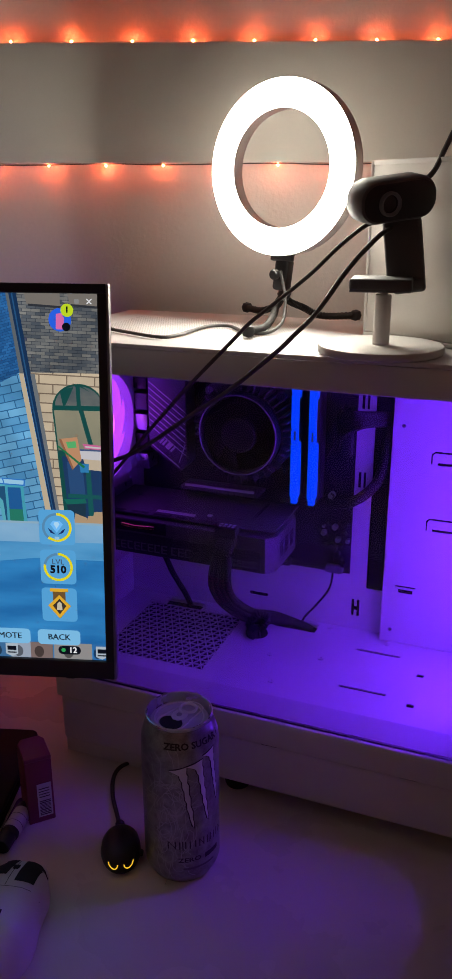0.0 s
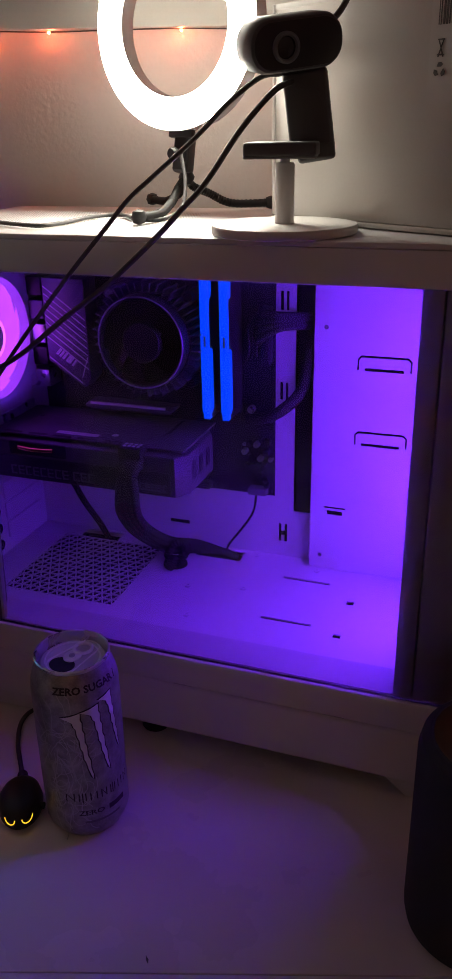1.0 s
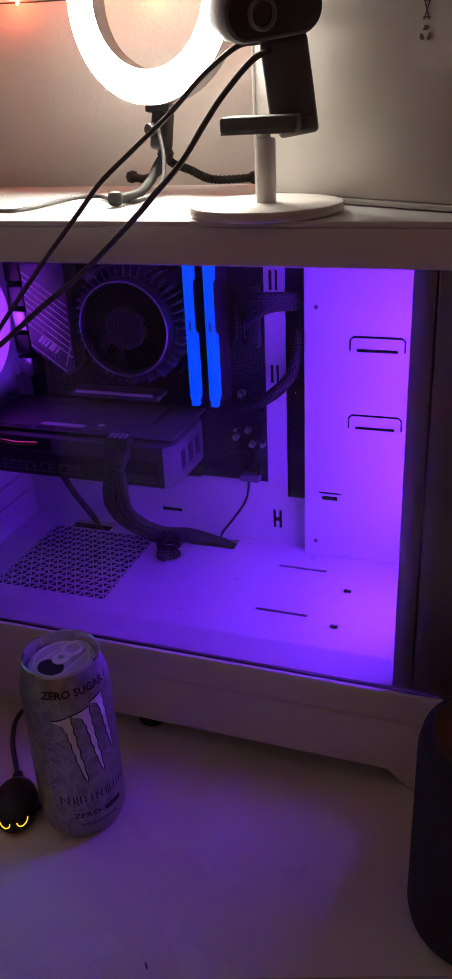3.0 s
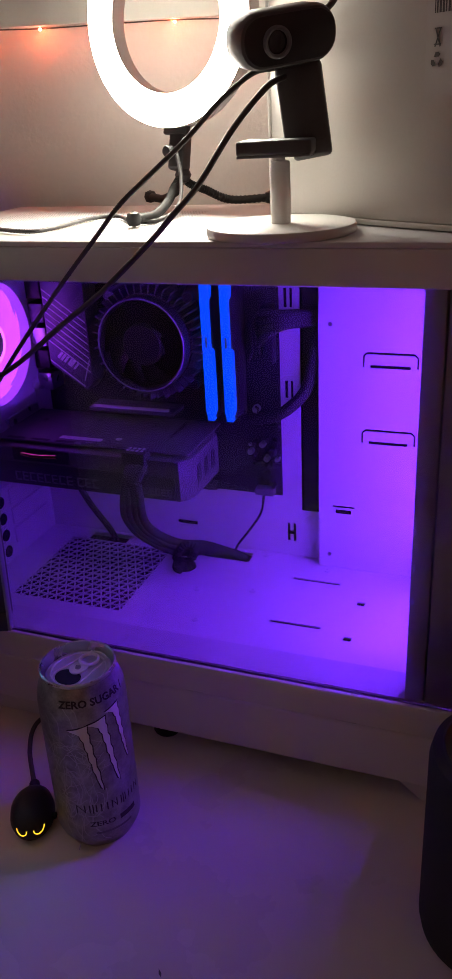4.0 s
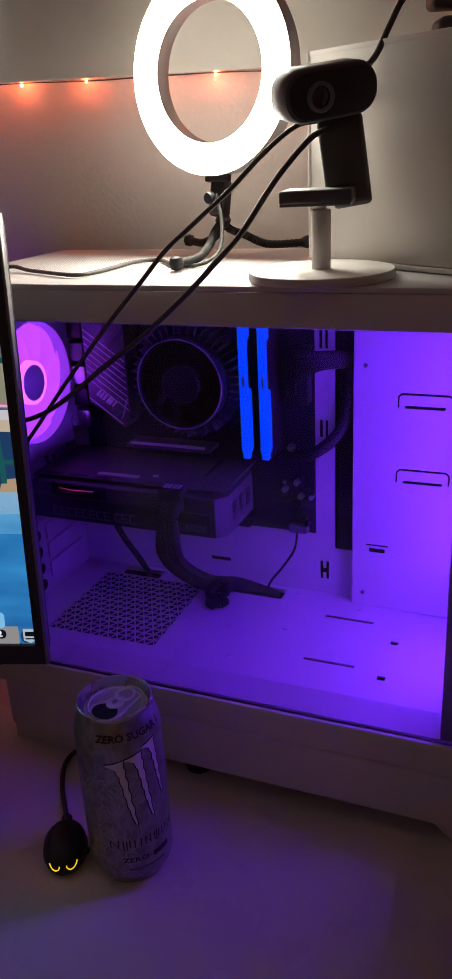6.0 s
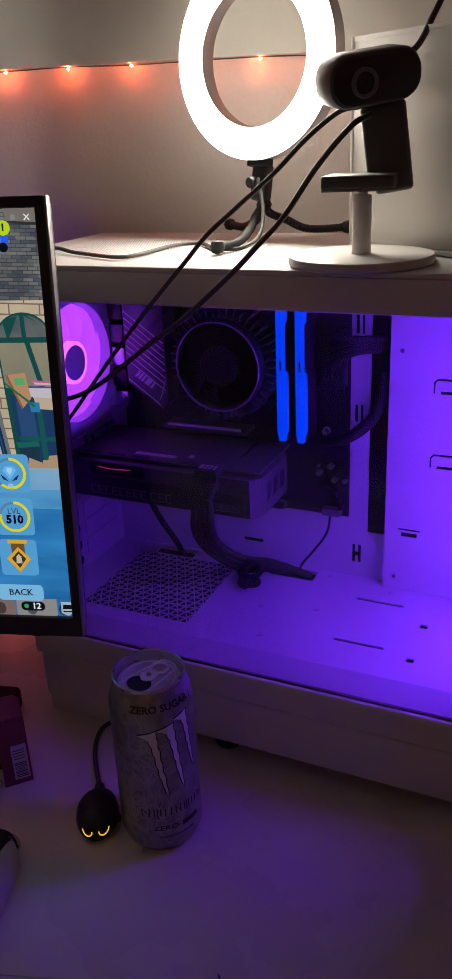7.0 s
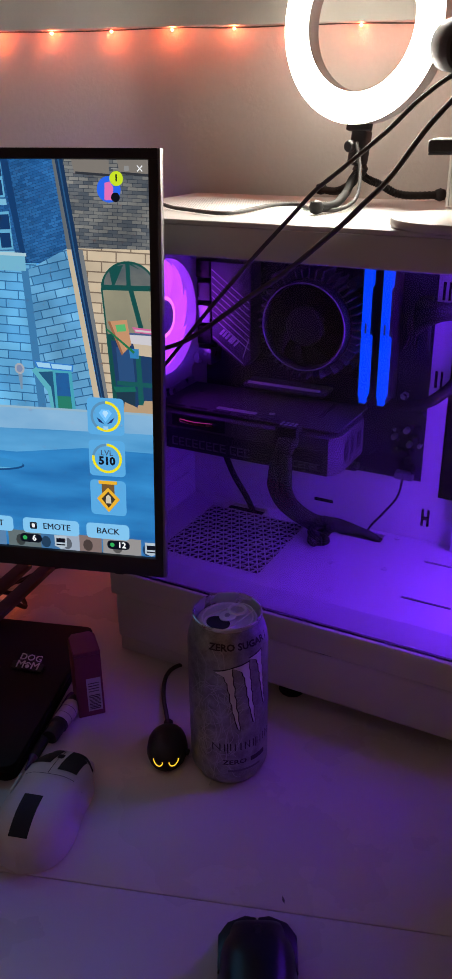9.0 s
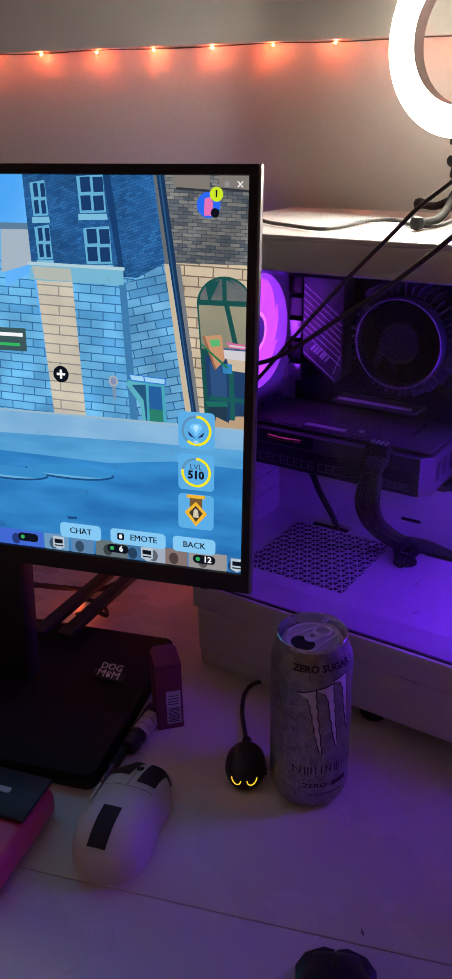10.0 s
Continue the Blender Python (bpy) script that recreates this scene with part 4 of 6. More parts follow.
cable("hanging_cable", [[(0.779, 1.42, 1.288), (0.765, 1.400, 1.2815), (0.743, 1.392, 1.259), (0.720, 1.382, 1.2285), (0.702, 1.377, 1.211), (0.687, 1.380, 1.196), (0.650, 1.394, 1.163), (0.617, 1.406, 1.1385),
      (0.579, 1.422, 1.109), (0.553, 1.432, 1.0945), (0.52, 1.445, 1.085), (0.48, 1.46, 1.07)]], 0.0019, "black cable hanging across the case's glass", where=Matrix(), mat="cable")

# ---- white carton on the case ----
BX = Matrix.Translation((0.772, 1.490, TOP + 0.0008)) @ pose(0, 0, 0, 0, 0, -50)
carton = thing("carton", (0, 0, 0), "glossy white cardboard carton standing on the case", "carton", where=BX)
part("body", block((0, 0, 0.004), (0.27, 0.075, 0.146), 0.0008), "carton", carton)
part("flap", block((-0.0006, -0.0012, 0.0), (0.271, 0.076, 0.0036), 0.0008), "carton", carton, "folded bottom flap")
part("corner_strip", block((-0.0008, -0.0008, 0.004), (0.0022, 0.0002, 0.146), 0.0003), "label", carton, "pale strip along the corner edge")
part("top_strip", block((0.0, -0.0006, 0.1425), (0.27, 0.0, 0.146), 0.0003), "label", carton)
FACE = Matrix(((1, 0, 0, 0), (0, 0, -1, 0), (0, 1, 0, 0), (0, 0, 0, 1)))
st = part("sticker", plate(rounded(0.075, 0.066, 0.002, 3, 0.1745, 0.1105), 0.0002, Matrix.Translation((0, -0.0002, 0)) @ FACE), "label", carton, "pale printed sticker", smooth=False)
bm = None
random.seed(3)
x = 0.1425
while x < 0.17:
    w = random.choice((0.0006, 0.0009, 0.0014))
    bm = plate([(x, 0.121), (x + w, 0.121), (x + w, 0.135), (x, 0.135)], 0.0002, Matrix.Translation((0, -0.0005, 0)) @ FACE, bm=bm)
    x += w + random.choice((0.0007, 0.001))
part("bar_print", bm, "print", st, smooth=False)
bm = None
for a, b in ((-38, 1), (38, 1), (-38, 0)):
    bm = block((-0.0004, -0.0052, -0.0001), (0.0004, 0.0052, 0.0001), m=Matrix.Translation((0.1455, -0.0006, 0.1085)) @ FACE @ pose(0, 0, 0, 0, 0, a * 0.55), bm=bm)
for z in (0.1128, 0.1045):
    bm = block((0.1430, -0.0008, z), (0.1480, -0.0005, z + 0.0007), bm=bm)
part("bin_print", bm, "print", st, smooth=False)
bm = None
for k in range(3):
    bm = plate([(-0.0022, 0.0018), (0.0012, 0.0018), (0.0024, 0.0032), (0.0008, 0.0044), (-0.0012, 0.0042)], 0.0002, Matrix.Translation((0.1455, -0.0005, 0.0965)) @ FACE @ pose(0, 0, 0, 0, 0, 120 * k), bm=bm)
part("loop_print", bm, "print", st, smooth=False)
# microphone lying on the carton
GX, GY, GZ = 0.858, 1.478, TOP + 0.1472
mic = thing("microphone", (GX + 0.03, GY, GZ), "black microphone with pale mesh and a blue band, on the carton", "microphone")
AX = Matrix.Translation((GX, GY, GZ + 0.052)) @ pose(0, 0, 0, 0, 90, 0)
part("mesh_end", lathe([(0, -0.021), (0.013, -0.0205), (0.0165, -0.019), (0.0172, -0.012)], 28, AX), "micmesh", mic, "pale perforated mesh")
part("light_band", lathe([(0.0174, -0.012), (0.0178, -0.0115), (0.0178, -0.0085), (0.0174, -0.008)], 28, AX), "blueled", mic, "blue lit band")
part("body", lathe([(0.0180, -0.008), (0.0186, -0.007), (0.0186, 0.075), (0.017, 0.078), (0, 0.078)], 28, AX), "black_soft", mic)
part("yoke", block((GX - 0.004, GY - 0.013, GZ + 0.0195), (GX + 0.07, GY + 0.013, GZ + 0.036), 0.004, 3), "black_soft", mic)
part("post", block((GX + 0.03, GY - 0.006, GZ + 0.012), (GX + 0.045, GY + 0.006, GZ + 0.021), 0.002), "black", mic)
part("base", block((GX + 0.001, GY - 0.016, GZ), (GX + 0.075, GY + 0.016, GZ + 0.0145), 0.005, 3), "black_soft", mic)

# ---- monitor ----
MON = Matrix.Translation((0.553, 1.373, 0.909)) @ pose(0, 0, 0, 0, 0, -3) @ pose(0, 0, 0, -5, 0.5, 0)
mon = thing("monitor", (0, 0, 0), "black desktop monitor showing a bright blue game lobby", "monitor", where=MON)
MW, MH = 0.556, 0.3395
part("back_case", block((-MW + 0.004, 0.006, 0.004), (-0.003, 0.022, MH - 0.003), 0.004, 3), "bezel", mon)
part("side_edge", block((-0.0022, -0.0005, 0.0), (0.0, 0.0075, MH), 0.0006), "bezel_edge", mon, "silver side edge")
for nm, a, b in (("bezel", (-MW, -0.001, 0.0), (-0.0022, 0.006, 0.0165)), ("bezel", (-MW, -0.001, MH - 0.0075), (-0.0022, 0.006, MH)),
                 ("bezel", (-0.0092, -0.001, 0.0166), (-0.0022, 0.006, MH - 0.0076)), ("bezel", (-MW, -0.001, 0.0166), (-MW + 0.008, 0.006, MH - 0.0076))):
    part(nm, block(a, b, 0.0007), "bezel", mon)
part("button", block((-0.047, 0.004, -0.0035), (-0.039, 0.012, 0.001), 0.001), "bezel", mon)
stem = part("stand_column", block((-0.29, 0.024, -0.146), (-0.23, 0.048, 0.17), 0.004), "bezel", mon)
# two splayed foot bars just above the laptop
BACKM = MON.inverted()
for x in (0.318, 0.347):
    part("foot_bar", block((-0.008, -0.075, 0), (0.008, 0.075, 0.008), 0.002, m=BACKM @ Matrix.Translation((x, 1.53, DESK + 0.026)) @ pose(0, 0, 0, -2, 0, -10)), "bezel", mon)
for pts, r in (([(0.300, 1.50, DESK + 0.024), (0.315, 1.548, DESK + 0.020), (0.336, 1.560, DESK + 0.010), (0.348, 1.545, DESK + 0.006), (0.344, 1.525, DESK + 0.022), (0.325, 1.512, DESK + 0.024)], 0.0026),
               ([(0.26, 1.54, DESK + 0.04), (0.29, 1.575, DESK + 0.018), (0.318, 1.60, DESK + 0.005), (0.345, 1.635, DESK + 0.004), (0.38, 1.66, DESK + 0.004)], 0.0032)):
    cable("monitor_cable", [pts], r, "black cable coiled behind the monitor's foot", where=Matrix(), ridges=0.08)
# the picture on the screen: flat lit pieces
SL, SB, SR, ST = -MW + 0.008, 0.0167, -0.0092, MH - 0.0076
sheet = [0.0]


def lit(name, colour, k=1.0):
    if name not in M:
        M[name] = glow("screen_" + name, colour, k * SCREEN, base=0.02)
    return name


def shown(name, outline, mat, label="", lift=None, parent=None):
    """outline: millimetres left of the screen's right edge, and up from its lower edge."""
    sheet[0] += 0.000012
    y = 0.0048 - (sheet[0] if lift is None else lift)
    pts = [(min(SR, max(SL, SR - a * 0.001)), min(ST, max(SB, SB + b * 0.001))) for a, b in outline]
    bm = bmesh.new()
    bm.faces.new([bm.verts.new((x, y, z)) for x, z in pts])
    return part(name, bm, mat, parent or screen, label, smooth=False)


def shown_words(text, a, b, size, mat, bold=0.018):
    sheet[0] += 0.000012
    m = Matrix.Translation((SR - a * 0.001, 0.0048 - sheet[0], SB + b * 0.001)) @ FACE
    return part("lettering", words(text, size * 0.001, m, 0.0, bold=bold), mat, screen, text.lower() + " lettering", smooth=False)


def lit_streaks(name, one, two, scale, strength, stretch):
    """Two tones drawn out sideways, as a screen shows a wet road or a sky."""
    m, n, l, b = nodes_of(name)
    co, mp, no, ramp = n.new("ShaderNodeTexCoord"), n.new("ShaderNodeMapping"), n.new("ShaderNodeTexNoise"), n.new("ShaderNodeValToRGB")
    mp.inputs["Scale"].default_value = (1, 1, stretch)
    no.inputs["Scale"].default_value, no.inputs["Detail"].default_value = scale, 5
    l.new(co.outputs["Object"], mp.inputs["Vector"])
    l.new(mp.outputs[0], no.inputs["Vector"])
    l.new(no.outputs["Fac"], ramp.inputs[0])
    ramp.color_ramp.elements[0].position, ramp.color_ramp.elements[1].position = 0.34, 0.66
    ramp.color_ramp.elements[0].color, ramp.color_ramp.elements[1].color = (*one, 1), (*two, 1)
    l.new(ramp.outputs[0], b.inputs["Emission Color"])
    b.inputs["Emission Strength"].default_value = strength * SCREEN
    b.inputs["Base Color"].default_value = (0.01, 0.01, 0.01, 1)
    return m


M["scr_sky"] = lit_streaks("screen_sky", (0.04, 0.32, 0.85), (0.16, 0.50, 0.95), 10, 0.9, 1)
M["scr_road"] = lit_streaks("screen_road", (0.012, 0.13, 0.38), (0.035, 0.26, 0.60), 9, 0.95, 5)
M["scr_mid"] = lit_streaks("screen_road_mid", (0.05, 0.25, 0.52), (0.11, 0.38, 0.68), 9, 0.95, 5)
M["scr_mist"] = lit_streaks("screen_mist", (0.15, 0.36, 0.60), (0.26, 0.47, 0.68), 12, 0.95, 2)
M["scr_blue"] = lit_bricks("screen_blue_bricks", (0.13, 0.41, 0.68), (0.075, 0.29, 0.56), (0.025, 0.13, 0.30), 0.021, 0.0068, 1.0 * SCREEN)
M["scr_corner"] = lit_bricks("screen_corner_bricks", (0.15, 0.40, 0.64), (0.07, 0.26, 0.50), (0.025, 0.12, 0.27), 0.016, 0.0066, 1.0 * SCREEN)
M["scr_dkblue"] = lit_bricks("screen_dark_blue_bricks", (0.010, 0.070, 0.21), (0.022, 0.125, 0.33), (0.006, 0.04, 0.14), 0.005, 0.0021, 1.0 * SCREEN)
M["scr_grey"] = lit_bricks("screen_grey_bricks", (0.065, 0.080, 0.10), (0.19, 0.19, 0.18), (0.022, 0.032, 0.05), 0.0075, 0.0026, 1.0 * SCREEN)
M["scr_cream"] = lit_bricks("screen_cream_bricks", (0.62, 0.50, 0.35), (0.50, 0.41, 0.30), (0.20, 0.15, 0.11), 0.023, 0.0078, 0.95 * SCREEN)
M["scr_pillar"] = lit_bricks("screen_pillar_bricks", (0.56, 0.50, 0.40), (0.48, 0.44, 0.37), (0.25, 0.24, 0.22), 0.05, 0.0078, 0.95 * SCREEN, 0.12)
for k, tilt in (("scr_blue", 2), ("scr_dkblue", -16), ("scr_grey", 2), ("scr_cream", 2), ("scr_corner", -13), ("scr_pillar", 2)):     # brick rows across the upright screen
    tree = M[k].node_tree
    br = next(n for n in tree.nodes if n.type == "TEX_BRICK")
    co = next(n for n in tree.nodes if n.type == "TEX_COORD")
    flat_map, turn_map = tree.nodes.new("ShaderNodeMapping"), tree.nodes.new("ShaderNodeMapping")
    flat_map.inputs["Rotation"].default_value = (radians(-90), 0, 0)
    turn_map.inputs["Rotation"].default_value = (0, 0, radians(tilt))
    tree.links.new(co.outputs["Object"], flat_map.inputs["Vector"])
    tree.links.new(flat_map.outputs[0], turn_map.inputs["Vector"])
    tree.links.new(turn_map.outputs[0], br.inputs["Vector"])

screen = part("screen", block((SL, 0.0048, SB), (SR, 0.006, ST)), "bezel", mon, "lit screen with a game lobby")
shown("sky", [(0, 315), (545, 315), (545, 60), (0, 60)], "scr_sky")
# far houses, the tower with its windows
shown("far_wall", [(340, 300), (545, 290), (545, 124), (340, 124)], "scr_dkblue")
shown("far_wall", [(205, 250), (345, 262), (345, 124), (205, 124)], "scr_blue")
shown("far_house", [(179, 276), (206, 276), (208, 240), (179, 248)], lit("far_stone", (0.36, 0.44, 0.52), 0.9))
shown("far_cornice", [(179, 279), (208, 279), (208, 274), (179, 274)], lit("stone_dark", (0.10, 0.20, 0.32), 0.9))
shown("side_wall", [(180, 242), (214, 224), (214, 124), (165, 124)], "scr_blue")
shown("tower", [(70, 315), (184, 315), (180, 240), (66, 240)], "scr_dkblue")
shown("tower_edge", [(116, 315), (110, 315), (99, 235), (104, 240)], lit("tower_shade", (0.006, 0.045, 0.15), 0.9))
for a, b, w, h in ((136, 287, 22, 27), (132, 249, 22, 27), (176, 284, 13, 25), (174, 251, 13, 25)):
    shown("window", [(a, b), (a - w, b + 1), (a - w + 2, b + h + 2), (a + 2, b + h)], lit("pane_blue", (0.13, 0.42, 0.66), 0.85))
    for i in range(2):
        for j in range(2):
            x, y, pw, ph = a - 1.5 - i * (w / 2 - 0.4), b + 2 + j * (h / 2), w / 2 - 2.6, h / 2 - 2.6
            shown("pane", [(x, y), (x - pw, y + 0.4), (x - pw + 0.7, y + ph + 0.4), (x + 0.7, y + ph)], lit("deep_blue", (0.006, 0.04, 0.14), 0.9))
    shown("window_sill", [(a + 1.5, b - 5), (a - w - 1, b - 4.5), (a - w - 0.5, b), (a + 1.5, b - 0.5)], lit("sill_blue", (0.20, 0.50, 0.72), 0.85))
shown("house_front", [(92, 240), (148, 240), (140, 122), (86, 122)], "scr_blue")
shown("house_shade", [(105, 236), (96, 236), (91, 124), (98, 124)], lit("seam_blue", (0.045, 0.19, 0.40), 0.9))
shown("pale_pillar", [(145, 235), (177, 236), (167, 122), (138, 122)], "scr_pillar")
shown("cornice", [(101, 246), (182, 248), (182, 235), (101, 234)], lit("cornice", (0.17, 0.45, 0.62), 0.9))
shown("cornice_top", [(100, 247.5), (184, 249.5), (184, 247), (100, 245)], lit("cornice_pale", (0.40, 0.58, 0.66), 0.9))
shown("cornice_sun", [(146, 245), (180, 246), (178, 236), (145, 235)], lit("cornice_warm", (0.42, 0.46, 0.42), 0.9))
shown("corner_wall", [(66, 252), (99, 235), (91, 122), (42, 122)], "scr_corner")
shown("dark_brick_wall", [(0, 315), (68, 315), (58, 251), (0, 251)], "scr_grey")
shown("cream_wall", [(0, 252), (59, 252), (39, 122), (0, 122)], "scr_cream")
shown("corner_bricks", [(75, 315), (72, 315), (63, 251), (66.5, 251)], lit("corner_bricks", (0.12, 0.14, 0.16), 0.9))
shown("drain_pipe", [(72.6, 315), (66.4, 315), (57.4, 252), (38.5, 122), (42.8, 122), (63.2, 252)], lit("pipe", (0.008, 0.035, 0.10), 0.9))
shown("pipe_shine", [(70.6, 315), (69.4, 315), (60.4, 252), (40.8, 122), (41.6, 122), (61.6, 252)], lit("pipe_shine", (0.02, 0.09, 0.22), 0.9))
shown("pipe_shade", [(57.6, 251), (54, 251), (36, 122), (38.8, 122)], lit("pipe_shade", (0.16, 0.18, 0.20), 0.9))
shown("pipe_edge", [(67, 251), (63.2, 251), (43, 122), (48, 122)], lit("stone_edge", (0.58, 0.48, 0.34), 0.85))
for a0, a1 in ((60, 31), (25, 0)):
    shown("stone_sill", [(a0, 315), (a1, 315), (a1, 305), (a0 - 2, 306.5)], lit("sill_stone", (0.20, 0.18, 0.16), 0.9))
    shown("sill_shade", [(a0 - 3, 306.8), (a1, 305.2), (a1, 303.4), (a0 - 3, 305)], lit("sill_shade", (0.03, 0.035, 0.045), 0.9))
# the arched window with books piled below it
arch = [(33, 124), (38, 191), (40.6, 222)] + [(18.5 + 22.2 * math.cos(radians(t)), 222 + 21.5 * math.sin(radians(t))) for t in range(10, 171, 10) if 18.5 + 22.2 * math.cos(radians(t)) > 0] + [(0, 230), (0, 124)]
shown("window_arch", arch, lit("dark_green", (0.006, 0.075, 0.07), 0.9))
M["scr_pane"] = lit_streaks("screen_pane", (0.20, 0.20, 0.15), (0.36, 0.33, 0.22), 14, 0.9, 1)
M["scr_pane_dark"] = lit_streaks("screen_pane_dark", (0.05, 0.08, 0.10), (0.16, 0.17, 0.16), 30, 0.9, 2)
shown("arch_glass", [(36.5, 188), (39.2, 221.5), (18.5, 221.5), (10, 188)], "scr_pane")
shown("arch_glass", [(6, 188), (14.6, 221.5), (0, 221.5), (0, 188)], "scr_pane")
fan = [(18.5 + 19.6 * math.cos(radians(t)), 225.5 + 16.2 * math.sin(radians(t))) for t in range(0, 181, 10)]
shown("arch_light", [(31.5, 225.5)] + [p for p in reversed(fan) if p[0] >= 32.4], "scr_pane_dark")
shown("arch_light", [(20, 225.5), (29.5, 225.5)] + [p for p in reversed(fan) if 20.5 < p[0] < 31] + [(20.5, 241)], "scr_pane_dark")
shown("arch_light", [(0, 225.5), (16.6, 225.5), (17.2, 241)] + [p for p in reversed(fan) if 0.5 < p[0] < 17] + [(0, 231)], "scr_pane_dark")
shown("alcove", [(34, 183), (0, 180), (0, 122), (29, 122)], lit("door_blue", (0.012, 0.045, 0.13), 0.9))
shown("alcove_light", [(30, 178), (17, 177), (15, 150), (28, 150)], lit("alcove_light", (0.022, 0.075, 0.20), 0.9))
shown("alcove_bar", [(14.5, 178), (10.5, 178), (7.5, 122), (12, 122)], lit("teal", (0.008, 0.10, 0.10), 0.9))
shown("alcove_rail", [(30, 151), (0, 150), (0, 146.5), (30, 147.5)], lit("teal", (0.008, 0.10, 0.10)))
for nm, c, o in (("book_cream", (0.56, 0.46, 0.34), [(16, 181), (0, 180.5), (0, 171), (13.5, 172)]), ("book_white", (0.60, 0.58, 0.62), [(24, 188.8), (0, 188), (0, 180), (21.5, 181.4)]), ("book_cover", (0.06, 0.10, 0.24), [(24.8, 189.6), (0, 188.8), (0, 187.6), (22.6, 188), (20.8, 180.4), (23, 180.6)]),
                 ("book_pink", (0.62, 0.13, 0.32), [(16.5, 194), (0, 192.5), (0, 188.8), (14, 189.8)]), ("book_pages", (0.60, 0.55, 0.56), [(14.5, 192.2), (0, 191.2), (0, 189.8), (13.5, 190.6)]), ("book_brown", (0.54, 0.28, 0.15), [(36, 197.5), (20.5, 199.5), (17.4, 180), (25.5, 171.5)]),
                 ("book_edge", (0.30, 0.13, 0.07), [(36, 197.5), (34, 197.7), (24.2, 172.8), (25.5, 171.5)]), ("book_green", (0.10, 0.45, 0.16), [(30, 195.2), (22, 196), (21.2, 190.6), (28.6, 189.8)]), ("box_blue", (0.03, 0.22, 0.48), [(19.5, 177), (11.5, 177), (11.5, 169.5), (18.5, 169.5)])):
    shown("book", o, lit(nm, c, 0.9))
shown("green_rod", [(37.5, 191.2), (36.5, 192), (14.5, 174.6), (16, 173.2)], lit("rod_green", (0.015, 0.17, 0.07), 0.9))
shown("awning", [(33.5, 146), (15.5, 147), (14, 143), (31, 141.5)], lit("awning", (0.008, 0.14, 0.11), 0.9))
shown("awning_shade", [(31, 141.5), (15, 142.6), (15.5, 126), (29, 126)], lit("awning_shade", (0.012, 0.04, 0.07), 0.9))
for o in ([(26, 124), (15, 122), (14, 130), (24, 134)], [(16, 122), (0, 121), (0, 132), (13, 132)], [(9, 131), (1, 131), (0.5, 136), (8, 135.5)]):
    shown("rubble", o, lit("rubble", (0.52, 0.36, 0.22), 0.8))
# the kiosk and the hoop on the wall
shown("kiosk_side", [(97.5, 159), (101.6, 156), (89, 139), (86.5, 122), (82, 122), (83, 157)], lit("kiosk_side", (0.10, 0.42, 0.52), 0.9))
shown("kiosk_dark", [(96, 155), (86, 143), (84, 124), (83, 124), (83, 156)], lit("kiosk_dark", (0.015, 0.09, 0.20), 0.9))
shown("kiosk_body", [(84, 158), (68, 158), (65.5, 122), (82.5, 122)], lit("kiosk_body", (0.06, 0.36, 0.48), 0.9))
shown("kiosk_door", [(81.5, 155), (70.5, 155), (68.5, 122), (80.5, 122)], lit("kiosk_blue", (0.015, 0.11, 0.33), 0.9))
shown("kiosk_green", [(81, 136), (69.5, 136), (68.5, 122), (80.5, 122)], lit("kiosk_green", (0.02, 0.20, 0.14), 0.9))
shown("kiosk_roof", [(99, 164), (66, 162), (66.5, 156.5), (97, 158)], lit("roof_edge", (0.03, 0.20, 0.62), 0.9))
for o in ([(97.5, 163), (86, 162.4), (85, 158.6), (95.8, 159)], [(84.8, 162.2), (67.3, 161.2), (67.8, 157.6), (84, 158.4)]):
    shown("roof_pane", o, lit("pale_blue", (0.34, 0.62, 0.84), 0.9))
shown("hoop", [(112 + 4.2 * math.cos(t / 8 * math.pi), 157 + 4.6 * math.sin(t / 8 * math.pi)) for t in range(16)], lit("hoop", (0.36, 0.40, 0.46), 0.9))
shown("hoop_face", [(112 + 2.6 * math.cos(t / 8 * math.pi), 157 + 3 * math.sin(t / 8 * math.pi)) for t in range(16)], lit("hoop_face", (0.20, 0.26, 0.42), 0.9))
shown("hoop_net", [(113.5, 152.5), (109.8, 152.5), (110.6, 140), (112, 140)], lit("hoop_net", (0.18, 0.28, 0.40), 0.9))
# the wet road with its covers
shown("road", [(0, 124), (545, 126), (545, 0), (0, 0)], "scr_road")
shown("road_mid", [(0, 108), (545, 112), (545, 84), (300, 90), (120, 86), (60, 93), (0, 92)], "scr_mid")
shown("mist", [(0, 124.5), (545, 126.5), (545, 110), (250, 104), (100, 107), (0, 108)], "scr_mist")
shown("kerb", [(0, 125.5), (545, 127.5), (545, 125.6), (0, 123.6)], lit("kerb", (0.30, 0.48, 0.62), 0.85))
